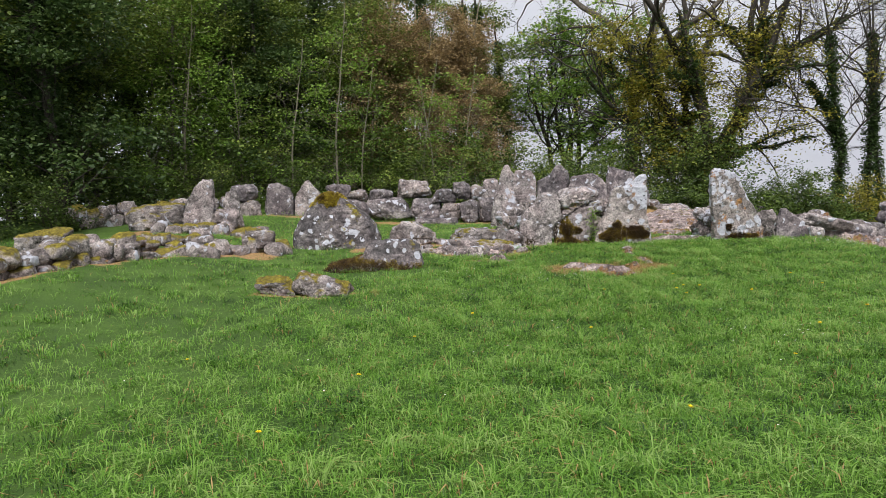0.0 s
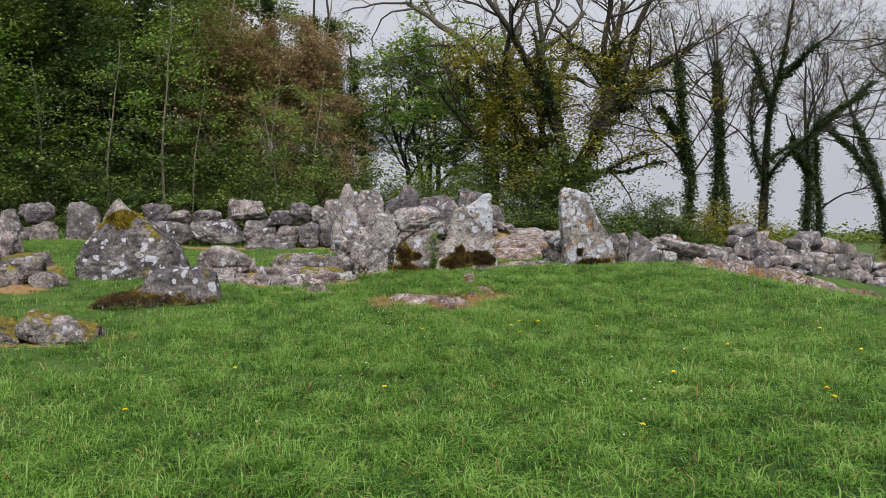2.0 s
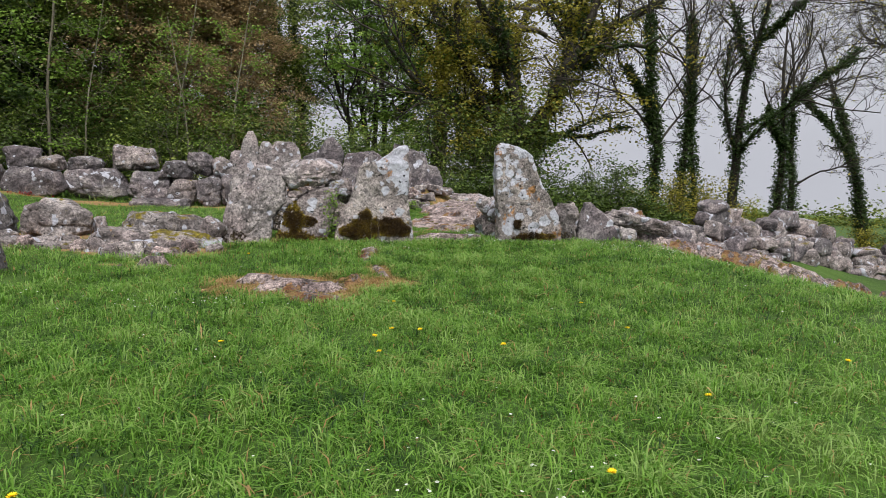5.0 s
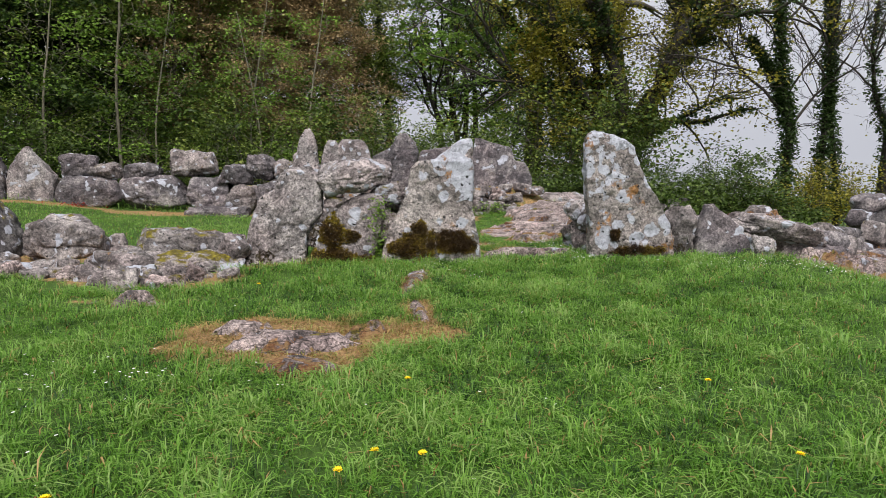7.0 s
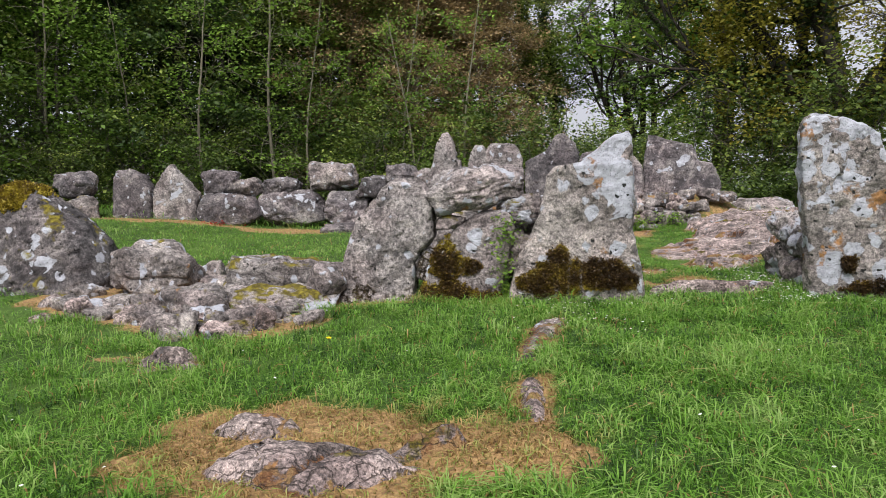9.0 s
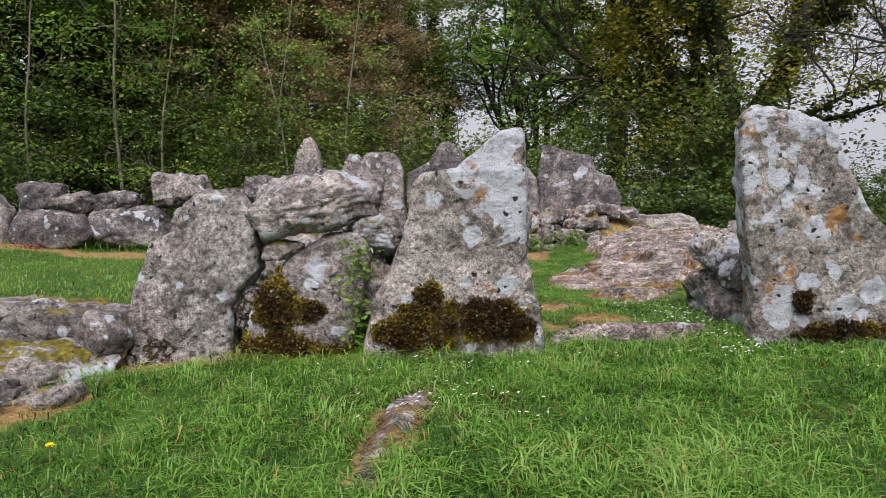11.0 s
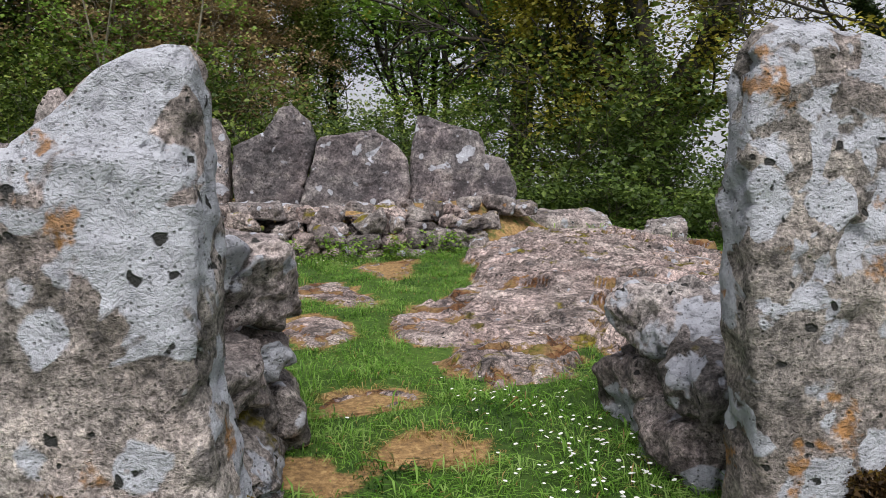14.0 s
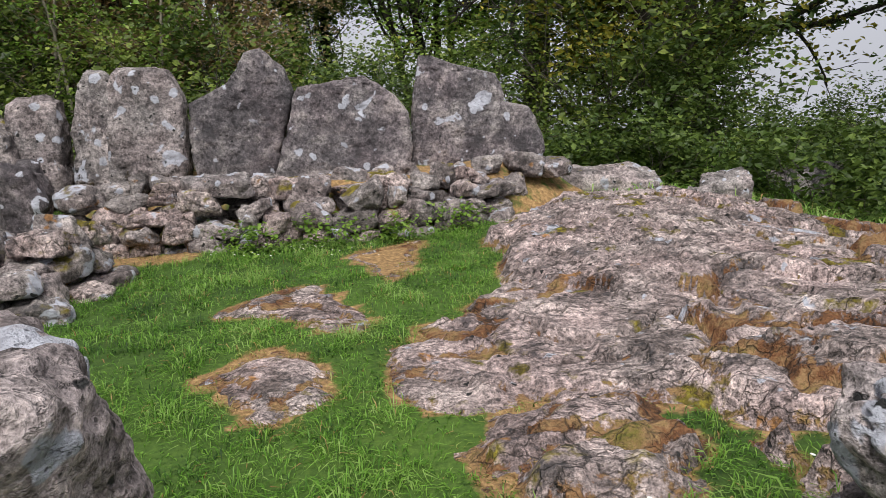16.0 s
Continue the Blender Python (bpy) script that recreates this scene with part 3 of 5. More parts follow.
def boulder_mesh(w, d, h, seed, level=5, sharp=26.0, chips=14, rough=1.0, strata=0.0, lean=0.0):
    """A weathered block: a rounded box with random facets broken off, then pitted. Its base lies at z = 0."""
    rng = np.random.default_rng(seed)
    dirs, faces = BALLS[level]
    normals = [(1, 0, 0), (-1, 0, 0), (0, 1, 0), (0, -1, 0), (0, 0, 1), (0, 0, -1)]
    offs = [1.0] * 6
    normals = [np.array(q, float) + rng.normal(0, 0.13, 3) for q in normals]
    for _ in range(chips):
        q = rng.normal(0, 1, 3)
        q[2] = q[2] * 0.8 + 0.25
        normals.append(q)
        offs.append(rng.uniform(0.98, 1.38))
    N = np.array(normals)
    N /= np.linalg.norm(N, axis=1)[:, None]
    c = np.clip(dirs @ N.T, 0, None) / np.array(offs)
    r = (c ** sharp).sum(1) ** (-1 / sharp)
    p = dirs * r[:, None]
    s = np.array([w, d, h]) / 2
    span_xyz = (p.max(0) - p.min(0)) / 2
    p = (p - (p.max(0) + p.min(0)) / 2) / span_xyz * s
    m = (w * d * h) ** (1 / 3)
    amp = 0.055 * m * rough
    disp = amp * fbm(p * (2.4 / m) + seed * 3.7, 4, seed) + 0.020 * rough * fbm(p * 9 + seed, 3, seed + 7)
    disp = disp + 0.03 * rough * (np.abs(fbm(p * 5 + seed, 3, seed + 31)) - 0.3)
    disp = disp - 0.05 * m * rough * step(0.09, 0.0, np.abs(fbm(p * (1.7 / m) * (1, 1, 1.6) + seed * 1.3, 2, seed + 21)))
    if strata:
        q = p[:, 2] * 16 / max(h, 0.3) ** 0.3 + 1.6 * fbm(p * 2.5, 2, seed + 3)
        disp = disp - strata * (np.abs((q % 1) - 0.5) < 0.14)
    p = p + dirs * disp[:, None]
    p[:, 0] += lean * (p[:, 2] + h / 2)
    p[:, 2] -= p[:, 2].min()
    return mesh_of("stone", p, faces)


def slab_mesh(rows, thick, seed, ring=96, levels=84, power=7.0, rough=1.0, taper=0.35, flare=0.15):
    """An upright slab lofted through rows of (height, left edge, right edge); thick is its depth at the foot."""
    rows = np.array(rows, float)
    seg = np.hypot(np.diff(rows[:, 0]), 0.5 * (np.abs(np.diff(rows[:, 1])) + np.abs(np.diff(rows[:, 2]))))
    s = np.concatenate([[0], np.cumsum(seg)])
    t = np.linspace(0, s[-1], levels)
    z, a, b = (np.interp(t, s, rows[:, k]) for k in range(3))
    z0, z1 = rows[0, 0], rows[-1, 0]
    ang = np.linspace(0, 2 * math.pi, 4000)
    flat = thick / max((rows[:, 2] - rows[:, 1]).max(), 0.1)
    run = np.hypot(np.diff(np.sign(np.cos(ang)) * np.abs(np.cos(ang)) ** (2 / power)), flat * np.diff(np.sign(np.sin(ang)) * np.abs(np.sin(ang)) ** (2 / power)))
    run = np.concatenate([[0], np.cumsum(run)])
    ang = np.interp(np.linspace(0, run[-1], ring, endpoint=False), run, ang)
    cs = np.sign(np.cos(ang)) * np.abs(np.cos(ang)) ** (2 / power)
    sn = np.sign(np.sin(ang)) * np.abs(np.sin(ang)) ** (2 / power)
    width = rows[:, 2] - rows[:, 1]
    slim = np.sqrt(np.clip((b - a) / width.max(), 0.02, 1))
    rel = (z - z0) / (z1 - z0)
    th = thick * (1 + flare * (1 - rel) - taper * rel) * np.clip(slim, 0.45, 1)
    th *= np.sqrt(np.clip((z1 - z) / 0.06, 0.12, 1)) if z1 > z0 else 1
    x = (a + b)[:, None] / 2 + (b - a)[:, None] / 2 * cs[None]
    y = th[:, None] / 2 * sn[None]
    p = np.stack([x, y, np.repeat(z[:, None], ring, 1)], -1).reshape(-1, 3)
    out = np.stack([np.tile(cs, levels), np.tile(sn, levels) * 1.0, np.zeros(len(p))], 1)
    out /= np.linalg.norm(out, axis=1)[:, None]
    disp = rough * (0.022 * fbm(p * 1.9 + seed, 4, seed) + 0.02 * fbm(p * 7.5 + seed, 4, seed + 5))
    pock = fbm(p * 11 + seed * 1.7, 2, seed + 11)
    disp -= 0.026 * rough * step(0.55, 0.8, pock)
    p = p + out * disp[:, None]
    top = np.repeat(step(0.75, 1.0, rel), ring)
    p[:, 2] += 0.035 * rough * top * fbm(p * 5, 3, seed + 2)
    idx = np.arange(levels * ring).reshape(levels, ring)
    nxt = np.roll(idx, -1, 1)
    quads = np.stack([idx[:-1], nxt[:-1], nxt[1:], idx[1:]], -1).reshape(-1, 4)
    caps, v = [], [p]
    for row, flip in ((idx[0], True), (idx[-1], False)):
        c = len(p) + len(v) - 1
        v.append(p[row].mean(0)[None])
        tri = np.stack([row, np.roll(row, -1), np.full(ring, c)], 1)
        caps.append(tri[:, ::-1] if flip else tri)
    return mesh_of("stone", np.concatenate(v), [quads, np.concatenate(caps)])


def foot(x, y, sink=0.06):
    return float(land(np.array([x]), np.array([y]))[0]) - sink


def slab(name, label, rows, y, thick, seed, material, turn=0.0, **more):
    """A slab whose rows are given in the plan's x; y is the middle of its depth."""
    mid = (rows[0][1] + rows[0][2]) / 2
    base = rows[0][0]
    me = slab_mesh([(z - base, a - mid, b - mid) for z, a, b in rows], thick, seed, **more)
    ob = solid(name, me, material, label, "stone", (mid, y, base))
    ob.rotation_euler = (0, 0, radians(turn))
    return ob


def boulder(label, x, y, z, w, d, h, seed, material, turn=0.0, tilt=0.0, parent=None, name="boulder", **more):
    """One stone with its base at z; tilt leans it sideways."""
    me = boulder_mesh(w, d, h, seed, **more)
    if parent is None:
        ob = solid(name, me, material, label, "stone", (x, y, z))
    else:
        ob = part("stone", me, material, parent, "", (x, y, z))
    ob.rotation_euler = (0, radians(tilt), radians(turn))
    return ob


def moss(ob, mask, count, seed, olive=0.0, facing=(0, -1, 0), size=0.022, label="dark brown moss with olive tips"):
    """A cushion of moss on those faces of a stone where mask(x, z) is above 0, in the stone's own axes."""
    rng = np.random.default_rng(seed)
    me = ob.data
    c, nrm, area = np.zeros(len(me.polygons) * 3), np.zeros(len(me.polygons) * 3), np.zeros(len(me.polygons))
    me.polygons.foreach_get("center", c)
    me.polygons.foreach_get("normal", nrm)
    me.polygons.foreach_get("area", area)
    c, nrm = c.reshape(-1, 3), nrm.reshape(-1, 3)
    m = mask(c) + 0.16 * fbm(c * 6.0, 4, seed) + 0.1 * vnoise(c * 22.0, seed + 3)
    w = area * (m > 0) * ((nrm @ np.array(facing, float)) > 0.25)
    if w.sum() <= 0:
        return
    pick = rng.choice(len(w), count, p=w / w.sum())
    base = c[pick] + rng.normal(0, 0.5, (count, 3)) * np.sqrt(area[pick])[:, None]
    thick = 0.045 * step(0.0, 0.18, m[pick])
    base = base + nrm[pick] * (rng.uniform(0, 1, count) * thick)[:, None]
    out = nrm[pick] + rng.normal(0, 0.7, (count, 3))
    out /= np.linalg.norm(out, axis=1)[:, None]
    side = np.cross(out, rng.normal(0, 1, (count, 3)))
    side /= np.linalg.norm(side, axis=1)[:, None] + 1e-9
    s = size * rng.uniform(0.5, 1.4, count)[:, None]
    v = np.stack([base - side * s * 0.4, base + side * s * 0.4, base + out * s], 1).reshape(-1, 3)
    cushion = mesh_of("moss", v, np.arange(3 * count).reshape(-1, 3), smooth=False)
    attribute(cushion, "tint", np.repeat(np.clip(0.38 + olive + 0.3 * fbm(base * 5.0, 3, seed + 8) + 0.25 * step(0.2, 0.0, m[pick]) + rng.normal(0, 0.16, count), 0, 1), 3))
    part("moss", cushion, MAT_MOSS, ob, label)


def blot(cx, cz, rx, rz):
    """A soft-edged oval of the moss, for its mask."""
    return lambda c: 0.35 * (1 - np.sqrt(((c[:, 0] - cx) / rx) ** 2 + ((c[:, 2] - cz) / rz) ** 2))


def blots(*ovals):
    return lambda c: np.max([blot(*o)(c) for o in ovals], axis=0)


# gate posts and the stones built against them
west_pillar = slab("gate_pillar", "tall pale limestone gate pillar with white lichen and dark moss", [
    (-0.72, 4.05, 5.59), (-0.49, 4.08, 5.57), (-0.11, 4.19, 5.51), (0.17, 4.36, 5.46), (0.55, 4.50, 5.48), (0.80, 4.55, 5.46), (0.89, 4.63, 5.46),
    (0.925, 4.91, 5.46), (1.07, 5.10, 5.46), (1.17, 5.21, 5.47), (1.22, 5.27, 5.44)], 19.34, 0.45, 3, MAT_PILLAR, turn=-5, ring=130, levels=110, rough=0.75, taper=0.08, flare=0.08, power=9.0)
moss(west_pillar, blots((0.36, 0.42, 0.34, 0.17), (-0.1, 0.40, 0.3, 0.17), (-0.38, 0.36, 0.2, 0.13), (-0.14, 0.63, 0.11, 0.1)), 26000, 61)
east_pillar = slab("gate_pillar", "tall leaning limestone gate pillar with round white lichen spots", [
    (-0.75, 7.27, 8.59), (-0.5, 7.25, 8.57), (-0.28, 7.24, 8.54), (-0.01, 7.23, 8.45), (0.22, 7.21, 8.33), (0.55, 7.18, 8.12), (0.80, 7.16, 8.00), (1.12, 7.16, 7.91),
    (1.23, 7.17, 7.75), (1.31, 7.20, 7.53), (1.35, 7.26, 7.39)], 19.31, 0.31, 8, MAT_PILLAR_E, ring=130, levels=110, rough=0.85, taper=0.15, power=9.0)
moss(east_pillar, blots((-0.05, 0.27, 0.32, 0.06), (0.3, 0.27, 0.2, 0.05), (-0.3, 0.5, 0.07, 0.07)), 7000, 62)
slab("upright_slab", "upright grey limestone slab leaning in the hut wall", [
    (-0.72, 2.04, 2.92), (-0.59, 2.04, 2.94), (-0.17, 2.07, 2.98), (0.0, 2.12, 3.10), (0.13, 2.16, 3.19), (0.38, 2.28, 3.19), (0.50, 2.48, 3.18),
    (0.67, 2.57, 3.15), (0.77, 2.68, 3.09), (0.81, 2.77, 3.02)], 19.5, 0.46, 12, MAT_GATE, ring=110, levels=90)
mossy_stone = slab("mossy_stone", "wedge-shaped limestone block with brown moss at its foot", [
    (-0.72, 3.06, 3.96), (-0.55, 3.04, 3.99), (-0.25, 3.08, 4.08), (0.12, 3.34, 4.13), (0.30, 3.56, 4.10), (0.38, 3.72, 4.03), (0.42, 3.80, 3.95)], 19.58, 0.5, 15, MAT_MOSSY)
moss(mossy_stone, blots((-0.13, 0.55, 0.17, 0.2), (0.1, 0.5, 0.14, 0.09), (-0.2, 0.2, 0.35, 0.14), (0.2, 0.12, 0.3, 0.08)), 20000, 63, 0.1)
boulder("flat-bedded grey capstone lying across two stones", 3.72, 19.68, 0.40, 1.24, 0.75, 0.56, 21, MAT_BOULDER, 4, -5, name="capstone", strata=0.012, chips=12)
boulder("small wedge stone under the capstone", 3.38, 19.5, 0.2, 0.32, 0.3, 0.17, 22, MAT_RUBBLE, level=4)
boulder("rough packing stone in the hut wall", 4.2, 19.7, 0.2, 0.46, 0.4, 0.36, 23, MAT_RUBBLE, strata=0.012)
boulder("rough packing stone in the hut wall", 4.12, 19.72, -0.4, 0.36, 0.4, 0.6, 24, MAT_RUBBLE)
boulder("low grey stone at the foot of the slab", 3.08, 19.55, -0.4, 0.34, 0.4, 0.4, 25, MAT_GATE, 20)
boulder("long worn stone sill across the gateway", 6.33, 19.58, -0.68, 1.34, 0.24, 0.2, 26, MAT_OUTCROP, -3, name="door_sill", chips=5, sharp=14, rough=0.6)

# two low stones far out in the meadow
boulder("low wedge of limestone with a mossy crown in the meadow", -3.1, 13.1, foot(-3.1, 13.1, 0.1), 0.72, 0.5, 0.4, 27, MAT_MOSSTOP, 10, 6)
boulder("low sloping limestone hump with a mossy edge in the meadow", -2.3, 13.1, foot(-2.3, 13.1, 0.12), 1.05, 0.5, 0.42, 28, MAT_LEDGE, -8, 12)

# stacked jambs inside the gateway
jamb = thing("gate_jamb", "stack of rough limestone blocks behind the pillar", "stone wall")
for i, (x, y, z, w, d, h) in enumerate([(5.18, 20.05, -0.72, 0.72, 0.8, 0.50), (5.25, 20.75, -0.72, 0.66, 0.7, 0.48), (5.14, 20.0, -0.24, 0.70, 0.7, 0.33), (5.22, 20.65, -0.26, 0.58, 0.7, 0.30),
                                         (5.18, 20.45, 0.02, 0.90, 0.9, 0.48), (4.6, 20.3, -0.72, 0.8, 1.1, 0.8), (4.5, 20.4, 0.0, 0.8, 0.9, 0.35)]):
    boulder("", x, y, z, w, d, h, 31 + i, MAT_JAMB if i == 4 else MAT_RUBBLE, 7 * i, 0, jamb, level=6 if i == 4 else 5, sharp=9 if i == 4 else 22, chips=4 if i == 4 else 12, rough=1.25)
jamb = thing("gate_jamb", "low stack of broken limestone with white lichen beside the pillar", "stone wall")
for i, (x, y, z, w, d, h) in enumerate([(7.52, 20.15, -0.74, 0.55, 0.6, 0.42), (7.62, 20.75, -0.74, 0.74, 0.6, 0.50), (7.64, 20.62, -0.27, 0.74, 0.7, 0.40), (7.48, 20.05, -0.34, 0.42, 0.5, 0.34),
                                         (8.2, 20.4, -0.74, 0.8, 0.9, 0.6), (8.1, 20.7, -0.2, 0.6, 0.7, 0.35)]):
    boulder("", x, y, z, w, d, h, 41 + i, MAT_JAMB if i in (2, 5) else MAT_RUBBLE, 9 * i - 12, 0, jamb, level=6 if i == 2 else 5, sharp=18, rough=1.35)

# stones east of the gate
boulder("rough grey stone leaning on the gate pillar", 8.74, 19.5, -0.72, 0.58, 0.5, 0.9, 51, MAT_GATE, 10)
slab("pointed_stone", "squat pointed grey limestone with pale lichen", [(-0.72, 9.0, 9.98), (-0.5, 9.0, 9.95), (-0.2, 9.08, 9.78), (0.05, 9.16, 9.5), (0.17, 9.2, 9.3)], 19.55, 0.5, 52, MAT_DARK, ring=64, levels=40)
boulder("small white stone in the grass", 10.05, 19.3, -0.68, 0.36, 0.3, 0.36, 53, MAT_BOULDER, level=4)
boulder("long fallen grey slab resting on rubble", 10.42, 19.75, -0.48, 1.75, 0.5, 0.36, 54, MAT_BOULDER, -6, 13, name="fallen_slab", chips=5, sharp=14, strata=0.008)
boulder("rounded stone under the fallen slab", 10.9, 20.0, -0.85, 0.7, 0.6, 0.45, 55, MAT_RUBBLE, level=4)
boulder("rounded stone under the fallen slab", 9.9, 20.0, -0.75, 0.7, 0.6, 0.5, 56, MAT_RUBBLE, level=4)


def rubble(name, label, path, width, courses, size, seed, material, level=4, spread=0.25, only_front=False, sink=0.12, lift=0.0, material2=None):
    """A tumbled wall along a path: course upon course of fitted stones, each a stone of its own."""
    wall = thing(name, label, "stone wall")
    rng = np.random.default_rng(seed)
    path = np.array(path, float)
    seg = np.hypot(*np.diff(path, axis=0).T)
    s = np.concatenate([[0], np.cumsum(seg)])
    z_at = 0.0
    for c in range(courses):
        t = rng.uniform(0, size * 0.5)
        while t < s[-1]:
            w = size * rng.uniform(0.5, 1.75) * (1 - 0.1 * c)
            h = size * rng.uniform(0.5, 0.85) * (1 - 0.08 * c)
            x, y = np.interp(t + w / 2, s, path[:, 0]), np.interp(t + w / 2, s, path[:, 1])
            k = min(np.searchsorted(s, t + w / 2, side='right') - 1, len(seg) - 1)
            dx, dy = (path[k + 1] - path[k]) / seg[k]
            rows = max(1, int(round(width * (1 - 0.12 * c) / (size * 1.1))))
            for r in range(rows):
                if (c == courses - 1 and rng.uniform() < 0.35) or (rows > 2 and 0 < r < rows - 1 and c < courses - 1):
                    continue
                o = ((r + 0.5) / rows - 0.5) * width * (1 - 0.12 * c) + rng.normal(0, 0.05 * size)
                px, py = x - dy * o, y + dx * o
                hh = h * rng.uniform(0.75, 1.4)
                z = foot(px, py, sink) + z_at + lift + rng.uniform(-0.02, 0.02)
                mat = material2 if material2 and rng.uniform() < 0.4 else material
                boulder("", px, py, z, w * rng.uniform(0.95, 1.1), size * rng.uniform(0.8, 1.3), hh, int(rng.integers(1, 99999)), mat,
                        math.degrees(math.atan2(dy, dx)) + rng.normal(0, 18), rng.normal(0, 9), wall, level=level, sharp=rng.uniform(22, 44))
            t += w * 0.98
        z_at += size * 0.56
    return wall


# low wall running west from the gate
rubble("tumbled_wall", "loose layered stones fallen before the wall", [(-1.4, 18.7), (0.2, 18.1), (1.2, 17.9), (2.0, 18.5)], 0.6, 1, 0.3, 73, MAT_RUBBLE, material2=MAT_OUTCROP)
boulder("broad flat ledge stone with mossy top", 1.15, 19.85, -0.78, 1.9, 0.9, 0.66, 61, MAT_LEDGE, 4, 3, strata=0.012, chips=12)
boulder("white wedge of stone beside the slab", 1.85, 19.25, -0.5, 0.42, 0.3, 0.36, 62, MAT_BOULDER, -20, 24, level=4)
boulder("broad flat ledge stone with mossy top", 1.25, 19.1, -0.8, 1.6, 0.9, 0.38, 63, MAT_LEDGE, -8, 3, strata=0.01)
boulder("layered grey stone in the tumbled wall", 0.45, 18.75, -0.78, 0.95, 0.6, 0.46, 64, MAT_RUBBLE, -24, 12, strata=0.012)
boulder("layered grey stone in the tumbled wall", 1.35, 18.4, -0.82, 0.8, 0.5, 0.32, 65, MAT_RUBBLE, 12, strata=0.012)
boulder("layered grey stone in the tumbled wall", 1.0, 18.15, -0.82, 0.6, 0.5, 0.26, 66, MAT_RUBBLE, -30)
boulder("rounded knob of pitted grey limestone", -0.92, 20.25, -0.70, 1.2, 0.9, 0.72, 67, MAT_RUBBLE, 5, 4)
great = slab("great_boulder", "great dark boulder with white lichen and a mossy crown", [(-0.75, -4.28, -1.72), (-0.41, -4.25, -1.76), (0.0, -4.15, -1.88), (0.27, -4.02, -2.08), (0.52, -3.78, -2.35), (0.72, -3.58, -2.62), (0.84, -3.42, -2.85), (0.90, -3.3, -3.0)], 20.6, 1.25, 68, MAT_CROWN, ring=110, levels=80, power=3.2, rough=1.5)
moss(great, blots((-0.3, 1.6, 0.5, 0.22)), 14000, 64, 0.4, (0, -0.4, 0.9), 0.035, "yellow-green moss cap")
rubble("tumbled_wall", "low tumbled wall of small limestone rubble", [(-2.0, 19.7), (-0.4, 18.9), (0.5, 18.3), (1.0, 17.9)], 0.9, 1, 0.36, 71, MAT_RUBBLE)
rubble("tumbled_wall", "low row of rubble beside the great boulder", [(-1.8, 20.5), (-0.3, 20.6), (0.6, 20.1)], 0.7, 1, 0.42, 72, MAT_RUBBLE, material2=MAT_MOSSTOP)
meadow_stone = slab("meadow_stone", "low wedge of dark limestone with brown moss", [(-0.78, -2.75, -0.45), (-0.58, -2.55, -0.45), (-0.44, -2.0, -0.46), (-0.3, -1.78, -0.48), (-0.12, -1.7, -0.52), (-0.03, -1.58, -0.65), (0.0, -1.3, -0.85)], 16.1, 0.8, 74, MAT_CROWN, ring=90, levels=50)
moss(meadow_stone, blots((-0.7, 0.2, 0.6, 0.26), (0.3, 0.18, 0.9, 0.14)), 24000, 65, 0.05, (0, -0.8, 0.5))
rubble("mossy_wall", "spread wall of moss-covered limestone rubble", [(-9.2, 13.2), (-8.0, 16.0), (-6.9, 17.9), (-5.9, 19.0)], 1.5, 2, 0.46, 81, MAT_MOSSTOP, level=3, material2=MAT_RUBBLE)
rubble("mossy_wall", "spread wall of moss-covered limestone rubble", [(-6.6, 17.4), (-5.4, 18.2), (-4.4, 19.4)], 0.9, 1, 0.5, 82, MAT_MOSSTOP, level=3, material2=MAT_RUBBLE)
rubble("mossy_wall", "low row of rubble under the standing stone", [(-9.4, 22.4), (-8.0, 22.6), (-6.4, 22.6), (-5.4, 21.6)], 0.9, 1, 0.5, 83, MAT_RUBBLE, level=3, material2=MAT_MOSSTOP)
boulder("square grey block with a mossy top", -9.7, 17.6, -0.42, 1.35, 0.9, 0.74, 84, MAT_MOSSTOP, 8, chips=6)
boulder("square grey block in the mossy wall", -4.9, 19.2, -0.5, 0.9, 0.6, 0.55, 85, MAT_RUBBLE, 20)
slab("standing_stone", "leaning pointed standing stone of grey limestone", [(-0.4, -8.42, -7.40), (0.3, -8.38, -7.42), (0.85, -8.2, -7.40), (1.2, -7.98, -7.38), (1.42, -7.75, -7.42)], 23.6, 0.5, 86, MAT_GATE, ring=64, levels=50)
boulder("long grey block under a moss cap", -9.35, 23.7, -0.3, 2.0, 1.0, 0.92, 87, MAT_MOSSTOP, 6)
boulder("narrow upright stone in the old wall", -6.92, 23.9, -0.35, 0.5, 0.45, 1.4, 88, MAT_GATE, 12)
boulder("grey block beside the standing stone", -6.95, 23.4, -0.35, 0.9, 0.6, 0.75, 89, MAT_RUBBLE, -9)

